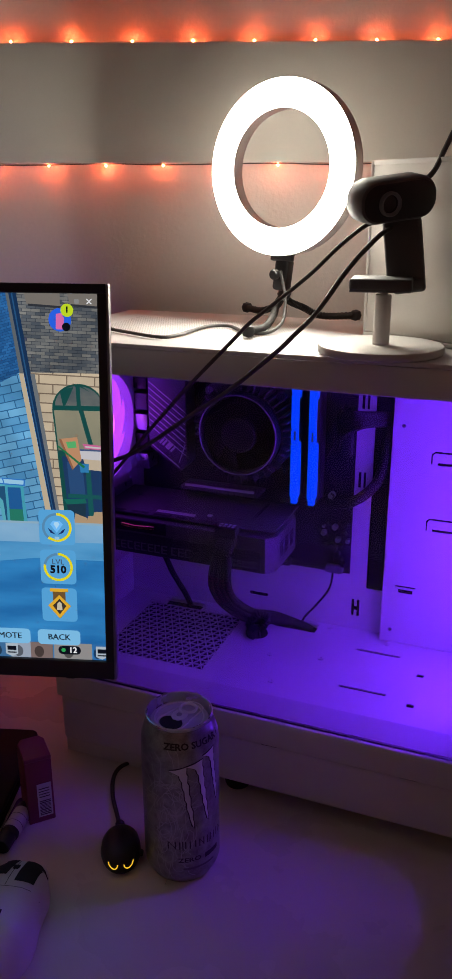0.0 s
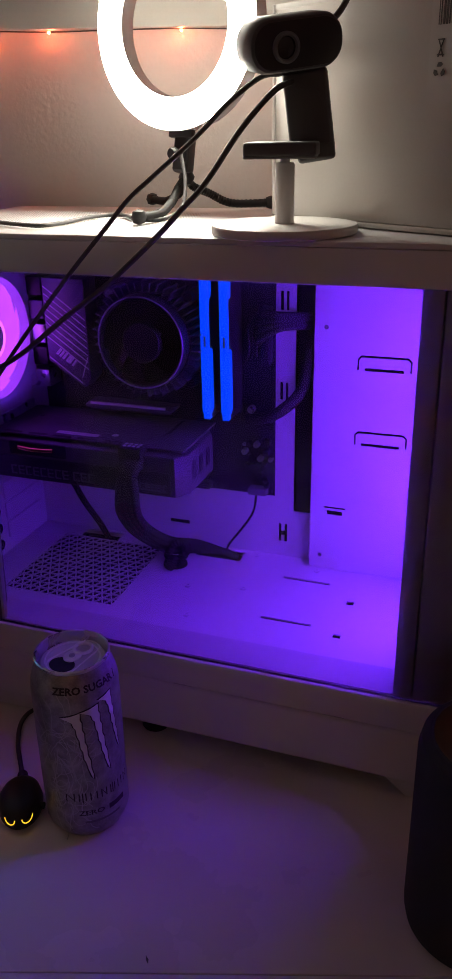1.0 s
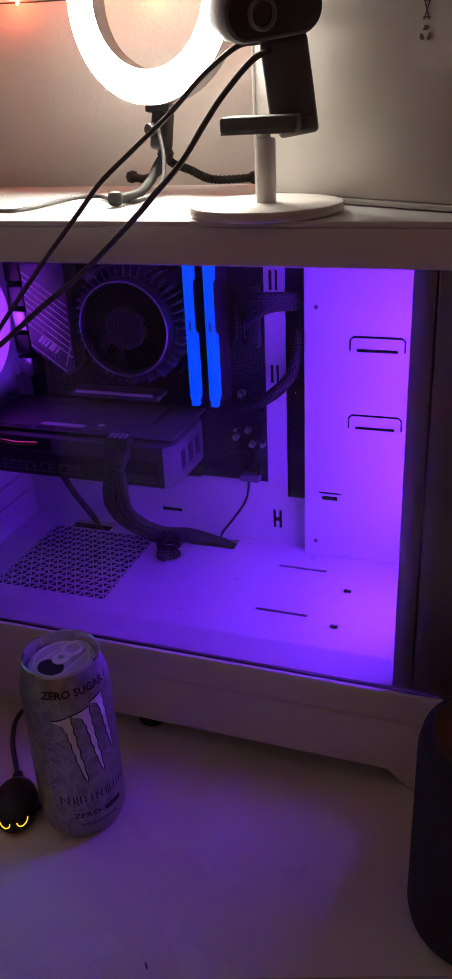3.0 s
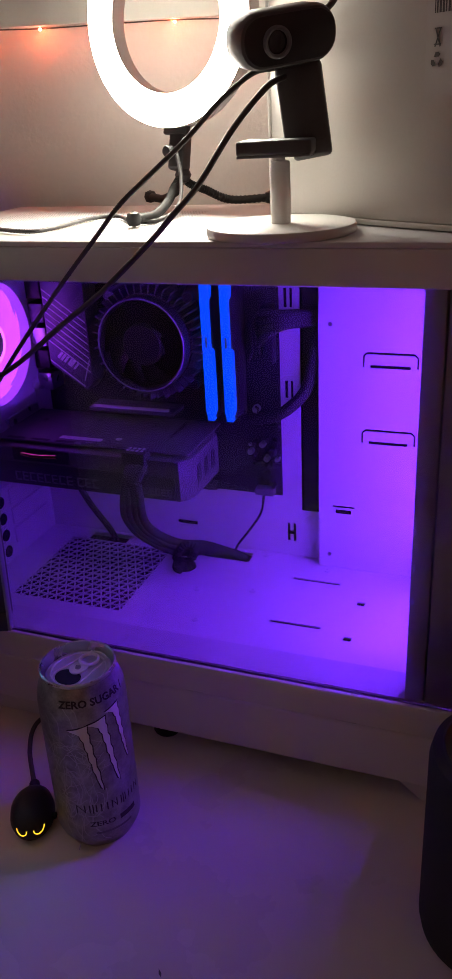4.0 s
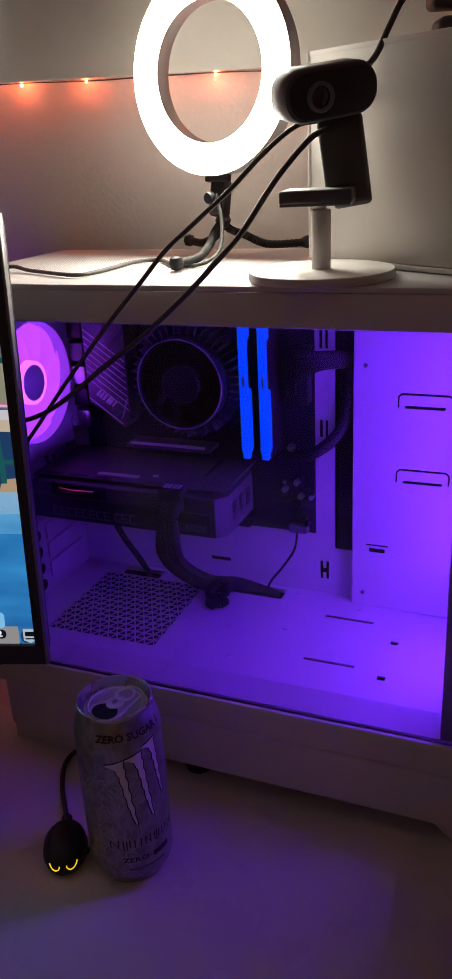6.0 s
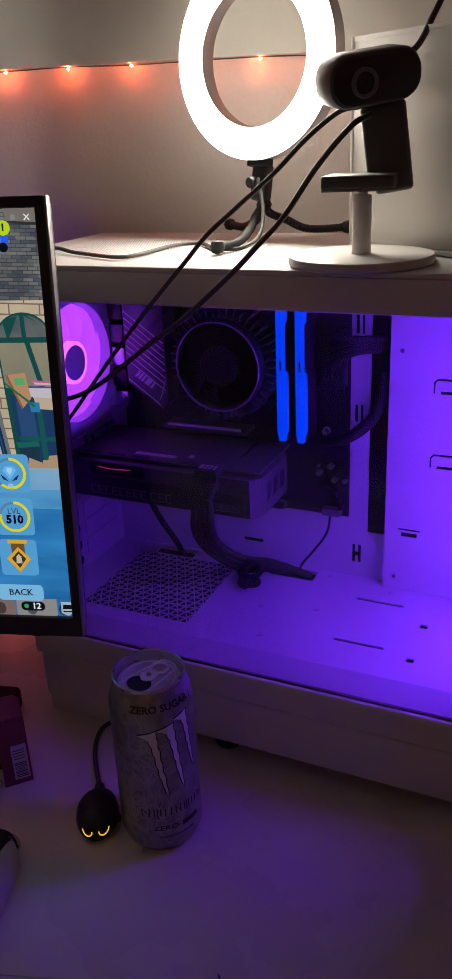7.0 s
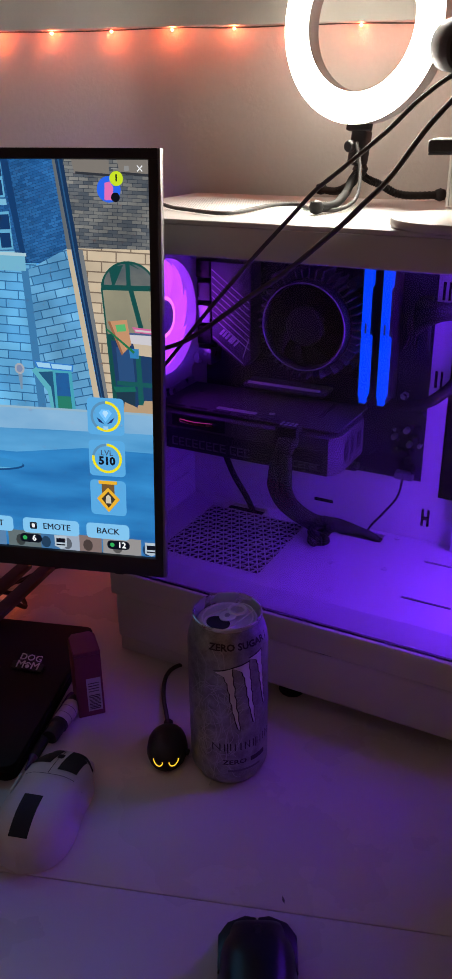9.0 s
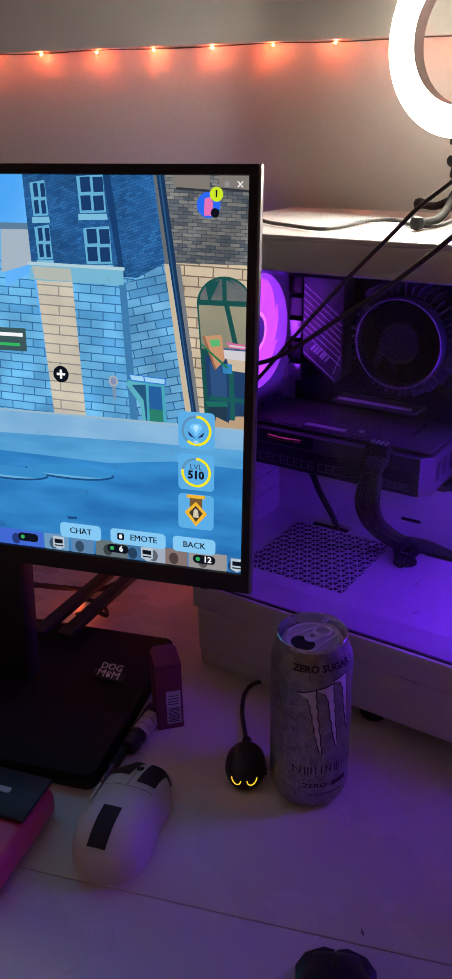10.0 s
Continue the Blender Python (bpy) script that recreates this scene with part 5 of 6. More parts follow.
for a, b, r in ((156, 74, 42), (216, 68, 40)):
    shown("cover_rim", [(a + r * math.cos(t / 18 * math.pi), b + 6.4 * math.sin(t / 18 * math.pi)) for t in range(36)], lit("rim_dark", (0.008, 0.07, 0.22), 0.9))
    shown("cover_lid", [(a + (r - 1.5) * math.cos(t / 18 * math.pi), b + 1 + 5.6 * math.sin(t / 18 * math.pi)) for t in range(36)], lit("lid_blue", (0.035, 0.25, 0.56), 0.9))
    shown("lid_shine", [(a + (r - 1.5) * math.cos(t / 18 * math.pi), b + 1 + 5.6 * math.sin(t / 18 * math.pi)) for t in range(22, 33)], lit("lid_shine", (0.12, 0.40, 0.66), 0.9))
shown("road_mark", [(160, 33), (150, 33.5), (151, 31), (159, 30.6)], lit("rim_dark", (0, 0, 0)))
# menu tiles, badges and buttons
for n, b in enumerate((121, 85.5, 51)):
    shown("tile", [(40.5 + x, b + y) for x, y in rounded(31, 31, 3.5, 4)], lit("tile", (0.10, 0.40, 0.76), 0.9))
    if n < 2:
        arc = [(40.5 + 12.8 * math.cos(t), b + 12.8 * math.sin(t)) for t in [math.pi * (0.5 + 2 * k / 36) for k in range(37)]]
        inn = [(40.5 + 10.6 * math.cos(t), b + 10.6 * math.sin(t)) for t in [math.pi * (0.5 + 2 * k / 36) for k in range(37)]]
        for k in range(36):
            full = k < (22 if n == 0 else 28)
            shown("gauge", [arc[k], arc[k + 1], inn[k + 1], inn[k]], lit("yellow", (0.86, 0.74, 0.01), 0.95) if full else lit("gauge_grey", (0.10, 0.28, 0.48), 0.9))
shown("gem", [(46, 124), (43.5, 127), (37.5, 127), (35, 124), (40.5, 116.5)], lit("gem", (0.16, 0.50, 0.95), 1.0))
shown("gem_shine", [(43, 124), (42, 126), (39, 126), (38, 124), (40.5, 120)], lit("gem_shine", (0.45, 0.75, 1.0), 0.9))
for s_ in (-1, 1):
    shown("gem_wing", [(40.5 + s_ * 1, 114.8), (40.5 + s_ * 4.5, 118.5), (40.5 + s_ * 7.5, 120.5), (40.5 + s_ * 5.5, 116.5)], lit("navy", (0.01, 0.03, 0.14), 0.9))
shown("gem_count", [(42.5, 110), (38.5, 110), (38.5, 113), (42.5, 113)], lit("pale_blue", (0.30, 0.58, 0.80)))
shown_words("LVL", 40.5, 90.2, 6.8, lit("grey_text", (0.05, 0.08, 0.13), 0.9), 0.006)
shown_words("510", 40.5, 83.2, 9.4, lit("ink", (0.004, 0.008, 0.02), 0.5), 0.045)
shown("medal_ribbon", [(46, 65), (35, 65), (35, 54), (46, 54)], lit("medal_brown", (0.17, 0.09, 0.03), 0.9))
shown("medal", [(40.5, 60), (30.5, 50), (40.5, 38), (50.5, 50)], lit("gold", (0.78, 0.42, 0.03), 0.95))
shown("medal_face", [(40.5, 56.5), (34.5, 50), (40.5, 42), (46.5, 50)], lit("medal_dark", (0.05, 0.04, 0.03), 0.8))
shown("medal_shape", [(43, 46), (38, 46), (38.5, 52), (40.5, 54), (42.5, 52)], lit("medal_pale", (0.62, 0.56, 0.42), 0.9))
shown("medal_bar", [(48.5, 66), (32.5, 66), (32.5, 63), (48.5, 63)], lit("gold", (0.8, 0.4, 0.03)))
lit("white", (0.85, 0.86, 0.88), 0.9)
# little cards along the lower edge, half hidden by the buttons
for a, w, c, nm in ((6, 12, (0.03, 0.16, 0.42), "card_navy"), (30, 34, (0.30, 0.29, 0.29), "card_pale"), (58, 20, (0.22, 0.16, 0.15), "card_brown"), (77, 18, (0.34, 0.40, 0.50), "card_haze"),
                    (96, 20, (0.05, 0.16, 0.34), "card_deep"), (118, 30, (0.12, 0.16, 0.17), "card_moss"), (146, 22, (0.10, 0.22, 0.40), "card_dusk"), (171, 24, (0.14, 0.30, 0.50), "card_slate"), (206, 44, (0.05, 0.13, 0.62), "card_blue")):
    shown("card", [(a + w / 2, 0), (a - w / 2, 0), (a - w / 2, 15), (a + w / 2, 15)], lit(nm, c, 0.9))
    shown("card_shape", [(a + x, 6 + y) for x, y in disc(5.5, 10, w * 0.12, 0, 0.8)], lit(nm + "_dark", tuple(v * 0.3 for v in c), 0.9))
for a in (4, 85, 169):
    shown("shield", [(a + 5.5, 13), (a - 5.5, 13), (a - 5.5, 3), (a, 0.5), (a + 5.5, 3)], lit("shield", (0.44, 0.52, 0.60), 0.9))
    shown("shield_bar", [(a + 4, 10.5), (a - 4, 10.5), (a - 4, 6.5), (a + 4, 6.5)], lit("ink", (0.004, 0.008, 0.02), 0.5))
    shown("shield_bar", [(a + 4, 5), (a - 4, 5), (a - 4, 3.8), (a + 4, 3.8)], lit("ink", (0, 0, 0)))
for a, text in ((33, "12"), (112, "6"), (199, "")):
    shown("pill", [(a + x, 8.5 + y) for x, y in rounded(20, 8, 3.6, 4)], lit("ink", (0, 0, 0)))
    shown("pill_dot", [(a + 5.5 + x, 8.5 + y) for x, y in disc(2, 10)], lit("pill_green", (0.03, 0.40, 0.10), 0.9))
    if text:
        shown_words(text, a - 3, 8.5, 7.5, "white", 0.03)
for text, a, w in (("BACK", 42, 38), ("EMOTE", 93, 51), ("CHAT", 147, 39)):
    shown("button", [(a + x, 20.5 + y) for x, y in rounded(w, 14, 3.5, 4)], lit("button", (0.22, 0.55, 0.86), 0.9))
    shown_words(text, a - (5 if text == "EMOTE" else 0), 20.5, 7.8, lit("ink", (0, 0, 0)), bold=0.0)
    shown_words(text, a - (5.3 if text == "EMOTE" else 0.3), 20.5, 7.8, "ink", bold=0.0)
shown("key_badge", [(109 - x, 20.5 + y) for x, y in rounded(6.4, 6.4, 1.2, 3)], lit("ink", (0, 0, 0)))
shown("key_mark", [(109 - x, 20.5 + y) for x, y in rounded(2.8, 3.6, 0.6, 2)], "white")
shown("avatar_disc", [(31 + x, 294.5 + y) for x, y in disc(9.2, 24)], lit("avatar_blue", (0.02, 0.12, 0.75), 1.0))
shown("avatar_shape", [(34.5, 287), (28, 287), (27.5, 296), (30, 300), (34, 299)], lit("avatar_pink", (0.75, 0.16, 0.45), 0.9))
shown("avatar_moon", [(26 + x, 289 + y) for x, y in disc(3.4, 14)], lit("ink", (0, 0, 0)))
shown("alert_dot", [(25 + x, 302 + y) for x, y in disc(5.2, 18)], lit("lime", (0.55, 0.72, 0.02), 0.95))
shown("alert_mark", [(25.5, 300), (24.5, 300), (24.3, 305), (25.7, 305)], lit("ink", (0, 0, 0)))
for a, o in ((26.5, [(2.2, 0.4), (-2.2, 0.4), (-2.2, -0.4), (2.2, -0.4)]), (17, rounded(3.6, 3.6, 0.5, 2))):
    shown("window_button", [(a + x, 309 + y) for x, y in o], lit("grey", (0.30, 0.30, 0.30), 0.8))
for r in (45, -45):
    c, s = math.cos(radians(r)), math.sin(radians(r))
    shown("close_mark", [(7 + x * c - y * s, 309 + x * s + y * c) for x, y in ((2.8, 0.4), (-2.8, 0.4), (-2.8, -0.4), (2.8, -0.4))], lit("white", (1, 1, 1)))
shown("add_badge", [(158 + x, 160 + y) for x, y in disc(7, 22)], lit("ink", (0, 0, 0)))
shown("add_plus", [(158 + x, 160 + y) for x, y in ((3.8, 1), (-3.8, 1), (-3.8, -1), (3.8, -1))], lit("white", (1, 1, 1)))
shown("add_plus", [(158 + x, 160 + y) for x, y in ((1, 3.8), (-1, 3.8), (-1, -3.8), (1, -3.8))], lit("white", (1, 1, 1)))
shown("name_sign", [(217, 177), (188, 177), (188, 196), (217, 196)], lit("sign_grey", (0.04, 0.09, 0.10), 0.9))
shown("sign_bar", [(215, 189), (191, 189), (191, 192), (215, 192)], lit("white", (1, 1, 1)))
shown("sign_bar", [(215, 181), (194, 181), (194, 183.5), (215, 183.5)], lit("sign_green", (0.03, 0.45, 0.12), 0.9))

# ---- energy drink can ----
CX, CY = 0.611, 1.331
can = thing("drink_can", (CX, CY, DESK), "opened silver energy drink can on the desk", "drink can")
prof = [(0, 0.004), (0.020, 0.0035), (0.0235, 0.0008), (0.0255, 0.0), (0.0275, 0.0014), (0.0318, 0.0095), (0.0330, 0.0135), (0.0331, 0.05), (0.0331, 0.10), (0.0330, 0.132), (0.0322, 0.1385), (0.0295, 0.1470), (0.0278, 0.1515), (0.0272, 0.1535)]
CM = pose(CX, CY, DESK)
part("body", lathe(prof, 64, CM, close=False), "can", can, "silver printed body with grey swirls")
part("rim", lathe([(0.0272, 0.1534), (0.0282, 0.1545), (0.0282, 0.1565), (0.0274, 0.1572), (0.0266, 0.1565), (0.0258, 0.1495), (0.0250, 0.1482), (0.0240, 0.1492)], 64, CM, close=False), "steel", can)
part("lid", lathe([(0.0240, 0.1492), (0.0232, 0.1500), (0.0, 0.1500)], 48, CM, close=False), "can_lid", can, "bare metal lid")
TABDIR = 52
TM = CM @ pose(0, 0, 0.1502, 0, 0, TABDIR)
# flat dark oval on the lid, painting the shade inside the opening
part("mouth", plate([(-0.0105 + 0.0085 * math.cos(t / 12 * math.pi) , 0.0105 * math.sin(t / 12 * math.pi)) for t in range(24)], 0.0002, TM), "void", can, "dark open mouth")
part("mouth_bead", tube([TM @ Vector((-0.0105 + 0.0102 * math.cos(t), 0.0122 * math.sin(t), 0.0002)) for t in [math.pi * (0.5 + k / 12) for k in range(13)]] + [TM @ Vector((0.0195 + 0.0045 * math.cos(t), 0.0085 * math.sin(t), 0.0002)) for t in [math.pi * (-0.5 + k / 8) for k in range(9)]]
     + [TM @ Vector((-0.0105, 0.0122, 0.0002))], 0.0006, 6, 2), "can_tab", can)
part("panel_bead", tube([CM @ Vector((0.0205 * math.cos(t / 20 * math.pi), 0.0205 * math.sin(t / 20 * math.pi), 0.1502)) for t in range(41)], 0.0007, 6, 1), "can_tab", can)
part("tab_plate", plate([(0.0005 + 0.0075 * math.cos(t / 10 * math.pi), 0.0066 * math.sin(t / 10 * math.pi)) for t in range(20)], 0.0012, TM @ pose(0, 0, 0.0008, 0, -3, 0), 0.0004), "can_tab", can)
part("pull_tab", tube([TM @ Vector((0.0115 + 0.0068 * math.cos(t / 10 * math.pi), 0.0068 * math.sin(t / 10 * math.pi), 0.0022)) for t in range(21)], 0.0013, 8, 2), "can_tab", can)
part("rivet", lathe([(0.0024, 0.0018), (0.0022, 0.0026), (0, 0.0028)], 14, TM), "steel", can)


def wrap(bm, lift=0.00025):
    """Bends flat x, y print round the can; x = 0 looks at azimuth 0."""
    for v in bm.verts:
        a = v.co.x / 0.0331
        r = 0.0331 + lift + v.co.z
        if v.co.y > 0.1385:
            r -= (v.co.y - 0.1385) * 0.32
        v.co = Vector((CX + r * math.cos(a), CY + r * math.sin(a), DESK + v.co.y))
    return bm


def fine_plate(outline, z=0.0):
    bm = bmesh.new()
    bm.faces.new([bm.verts.new((x, y, z)) for x, y in outline])
    for x in [k * 0.003 - 0.13 for k in range(88)]:
        bmesh.ops.bisect_plane(bm, geom=bm.verts[:] + bm.edges[:] + bm.faces[:], plane_co=(x, 0, 0), plane_no=(1, 0, 0))
    return bm


CLAW = [(-8.5, 1.5), (-2, 0.2), (4.5, -1.8), (4.1, 4), (5.1, 6), (4.7, 12), (6, 15), (5.7, 22), (7, 26), (6.8, 33), (8.4, 38), (8.3, 44), (9.4, 50), (9.2, 54),
        (8.1, 51), (6.3, 44), (5.8, 40), (4.4, 36), (4.2, 30), (2.8, 27), (2.6, 20), (1.3, 17), (1, 11), (-0.4, 9), (-1.2, 5.5), (-4, 3.8)]
AZ = radians(-57) * 0.0331
for dx, top, sx, sy in ((-0.0165, 0.1225, 1.12, 1.12), (-0.0022, 0.1262, 1.08, 1.14), (0.0108, 0.1325, 0.95, 1.0)):
    for nm, mat, grow, lift in (("claw_outline", "can_ink", 1, 0.0002), ("claw_mark", "can_pale", 0, 0.0004)):
        o = []
        for k, (x, y) in enumerate(CLAW):
            side = 1 if 2 <= k <= 13 else -1
            o.append((AZ + dx + (x * sx + grow * 0.85 * side) * 0.001, top - (y * sy + grow * (0.9 if y > 45 else -0.9 if y < 3 else 0)) * 0.001))
        part(nm, wrap(fine_plate(o), lift), mat, can, "pale jagged stripe" if grow == 0 else "", smooth=False)
# brand word as plain bars, then the flavour lines
bm = None
x = AZ - 0.0290
for k, w in enumerate((0.0072, 0.006, 0.0058, 0.005, 0.005, 0.005, 0.005)):
    bars = [[(x, 0.0415), (x + 0.0010, 0.0415), (x + 0.0010, 0.0490), (x, 0.0495)], [(x + w - 0.0010, 0.0420), (x + w, 0.0415), (x + w, 0.0495), (x + w - 0.0010, 0.0495)]]
    if k % 3 == 0:
        bars.append([(x + 0.001, 0.0490), (x + w - 0.001, 0.0440), (x + w - 0.001, 0.0430), (x + 0.001, 0.0480)])
    elif k % 3 == 1:
        bars.append([(x + w / 2 - 0.0005, 0.0405), (x + w / 2 + 0.0005, 0.0405), (x + w / 2 + 0.0005, 0.0500), (x + w / 2 - 0.0005, 0.0500)])
    for o in bars:
        bm = join(bm, fine_plate(o))
    x += w + 0.0028
part("word_print", wrap(bm), "can_ink", can, "dark plain bars", smooth=False)
bm = words("ZERO", 0.0064, Matrix.Translation((AZ - 0.010, 0.0295, 0)) @ Matrix.Diagonal((1.25, 1, 1, 1)), 0, bold=0.02)
part("flavour_print", wrap(bm), "can_ink", can, "zero in dark letters", smooth=False)
part("flavour_print", wrap(join(None, fine_plate([(AZ + 0.004, 0.027), (AZ + 0.020, 0.027), (AZ + 0.020, 0.0318), (AZ + 0.004, 0.0318)]))), "can_ink", can, smooth=False)
part("small_print", wrap(fine_plate([(AZ - 0.016, 0.0195), (AZ + 0.014, 0.0195), (AZ + 0.014, 0.0215), (AZ - 0.016, 0.0215)])), "dim_mark", can, smooth=False)
bm = words("ZERO SUGAR /", 0.0074, Matrix.Translation((AZ - 0.003, 0.1428, 0)) @ Matrix.Diagonal((1.12, 1, 1, 1)), 0, bold=0.035)
part("top_print", wrap(bm, 0.0003), "can_ink", can, "zero sugar in dark letters", smooth=False)
random.seed(21)
for k in range(70):
    x0, y0 = AZ + random.uniform(-0.042, -0.014), random.uniform(0.03, 0.120)
    pts, a = [], random.uniform(0, 6.28)
    for j in range(9):
        pts.append((x0, y0))
        a += random.uniform(-0.35, 0.75)
        x0, y0 = x0 + 0.0030 * math.cos(a), y0 + 0.0042 * math.sin(a)
    bm = bmesh.new()
    rim = [[], []]
    for j, (xa, ya) in enumerate(pts):
        (xp, yp), (xn, yn) = pts[max(j - 1, 0)], pts[min(j + 1, len(pts) - 1)]
        d = Vector((xn - xp, yn - yp)).normalized() * 0.00028
        rim[0].append(bm.verts.new((xa - d.y, ya + d.x, 0)))
        rim[1].append(bm.verts.new((xa + d.y, ya - d.x, 0)))
    for j in range(len(pts) - 1):
        bm.faces.new((rim[0][j], rim[0][j + 1], rim[1][j + 1], rim[1][j]))
    part("swirl", wrap(bm, 0.00012), "can_swirl", can, smooth=False)

# ---- little dock with amber eyes ----
DX, DY = 0.555, 1.335
DM = pose(DX, DY, DESK, 0, 0, 8)
dock = thing("receiver_dock", (DX, DY, DESK), "small black egg-shaped dock with two amber lights on a cable", "dock")
bm = lathe([(0, 0), (0.0150, 0.0), (0.0175, 0.0025), (0.0185, 0.007), (0.0172, 0.0135), (0.0125, 0.0185), (0.006, 0.0208), (0, 0.0212)], 36, DM @ Matrix.Diagonal((0.98, 1.42, 1, 1)))
part("shell", bm, "black", dock, "smooth black shell")
for s in (-1, 1):
    pts = []
    for k in range(9):
        t = math.pi + math.pi * k / 8
        x, h = s * 0.0068 + 0.0040 * math.cos(t), 0.0122 + 0.0040 * math.sin(t)
        rr = 0.0185 + (0.0172 - 0.0185) * max(0.0, h - 0.007) / 0.0065
        y = -math.sqrt(max(0, rr ** 2 - (x / 0.98) ** 2)) * 1.42
        pts.append(DM @ Vector((x, y - 0.0002, h)))
    part("eye_light", tube(pts, 0.00048, 8, 2), "amber", dock, "amber curved light")
part("knob", lathe([(0.0028, 0), (0.0028, 0.003), (0, 0.0034)], 14, DM @ pose(0.0165, -0.008, 0.009, 0, 90, -20)), "rubber", dock)
part("strain_relief", tube([DM @ Vector((0, 0.024, 0.006)), DM @ Vector((-0.0005, 0.030, 0.005)), DM @ Vector((-0.001, 0.036, 0.0042))], 0.0044, 10, 4), "rubber", dock)
part("cord", tube([DM @ Vector((-0.001, 0.034, 0.0032)), (0.544, 1.385, DESK + 0.003), (0.536, 1.412, DESK + 0.0022), (0.533, 1.440, DESK + 0.0022), (0.540, 1.458, DESK + 0.0022), (0.560, 1.466, DESK + 0.0022), (0.60, 1.46, DESK + 0.0022)], 0.0021, 10), "cable", dock, "thin black cord")


def mouse_shell(length, width, height, n=26, m=20, flare=0.1, nose=0.0):
    """A mouse seen from above: y ahead, z up, base on z = 0."""
    bm = bmesh.new()
    rows = []
    for i in range(n + 1):
        s = i / n
        y = (s - 0.5) * length
        e = abs(2 * s - 1)
        w = width / 2 * (1 - e ** 3.4) ** 0.5 * (0.93 + flare * (0.5 - s)) * (1 - 0.09 * math.exp(-((s - 0.55) / 0.16) ** 2))
        if s > 0.9:
            w = max(w, width * nose)
        h = height * (1 - abs(2 * s - 0.82) ** 2.6 * (0.9 if s < 0.41 else 0.30)) * (1 if s < 0.985 else 0.75)
        row = []
        for j in range(m + 1):
            t = math.pi * j / m
            c, q = math.cos(t), math.sin(t)
            row.append(bm.verts.new((math.copysign(abs(c) ** 0.62, c) * max(w, 0.0004), y, max(0.0, h) * q ** 0.55)))
        rows.append(row)
    for p, q in zip(rows, rows[1:]):
        for j in range(m):
            bm.faces.new((p[j], p[j + 1], q[j + 1], q[j])).smooth = True
    for r in (rows[0], rows[-1]):
        bm.faces.new(r)
    bmesh.ops.remove_doubles(bm, verts=bm.verts, dist=0.00005)
    return bm


def shell_height(x, y, length, width, height, nose=0.29):
    s = y / length + 0.5
    e = abs(2 * s - 1)
    w = width / 2 * (1 - e ** 3.4) ** 0.5 * (0.93 + 0.1 * (0.5 - s)) * (1 - 0.09 * math.exp(-((s - 0.55) / 0.16) ** 2))
    if s > 0.9:
        w = max(w, width * nose)
    h = height * (1 - abs(2 * s - 0.82) ** 2.6 * (0.9 if s < 0.41 else 0.30))
    c = min(0.999, (abs(x) / max(w, 1e-4))) ** (1 / 0.62)
    return h * max(0.0, 1 - c * c) ** 0.275


def grip_pad(x0, x1, y0, y1, dims, skew=0.0):
    bm = bmesh.new()
    n, k = 8, 10
    g = [[bm.verts.new((x0 + (x1 - x0) * i / n + skew * j / k, y0 + (y1 - y0) * j / k, shell_height(x0 + (x1 - x0) * i / n + skew * j / k, y0 + (y1 - y0) * j / k, *dims) + 0.0005)) for i in range(n + 1)] for j in range(k + 1)]
    for p, q in zip(g, g[1:]):
        for i in range(n):
            bm.faces.new((p[i], p[i + 1], q[i + 1], q[i])).smooth = True
    return bm


# white mouse with black grip pads
DIM = (0.113, 0.067, 0.036)
white = thing("mouse", (0.4718, 1.2520, DESK), "white wireless mouse with black grip pads", "mouse", turn=-5)
part("shell", mouse_shell(*DIM, nose=0.29), "white_plastic", white)
part("palm_pad", grip_pad(-0.0095, 0.0060, -0.0465, -0.0130, DIM), "rubber", white, "black grip pad")
part("button_pad", grip_pad(-0.0240, -0.0052, 0.0255, 0.0515, DIM, 0.003), "rubber", white, "black grip pad")
part("button_pad", grip_pad(0.0042, 0.0205, 0.0180, 0.0510, DIM), "rubber", white, "black grip pad")
part("wheel", lathe([(0.0065, -0.003), (0.0078, -0.002), (0.0078, 0.002), (0.0065, 0.003)], 20, pose(-0.001, 0.036, 0.0225, 0, 90, 0)), "rubber", white)
part("button_gap", grip_pad(-0.0014, -0.0009, 0.012, 0.050, DIM), "void", white)
part("button_seam", grip_pad(-0.027, 0.027, 0.0108, 0.0114, DIM), "dim_mark", white)
part("side_button", block((-0.0322, 0.002, 0.0165), (-0.0296, 0.022, 0.021), 0.001), "white_plastic", white)
# black mouse at the desk's front
DIM2 = (0.12, 0.060, 0.037)
dark = thing("mouse", (0.657, 1.106, DESK - 0.0006), "black mouse with an angular nose on the desk", "mouse", turn=6)
part("shell", mouse_shell(*DIM2, flare=-0.02, nose=0.36), "black_gloss", dark)
for s in (-1, 1):
    part("button", plate([(s * 0.0009, 0.02), (s * 0.026, 0.018), (s * 0.027, 0.046), (s * 0.021, 0.0560), (s * 0.0085, 0.0605), (s * 0.0009, 0.0580)], 0.005, pose(0, 0, 0.0235, -6, s * 8, 0), 0.002), "black_gloss", dark, "pointed black button")
part("wheel", lathe([(0.0065, -0.003), (0.0078, -0.002), (0.0078, 0.002), (0.0065, 0.003)], 20, pose(0, 0.042, 0.0225, 0, 90, 0)), "rubber", dark)

# ---- dark laptop and what lies round it ----
lap = thing("laptop", (0.30, 1.39, DESK), "closed black laptop lying on the desk", "laptop")
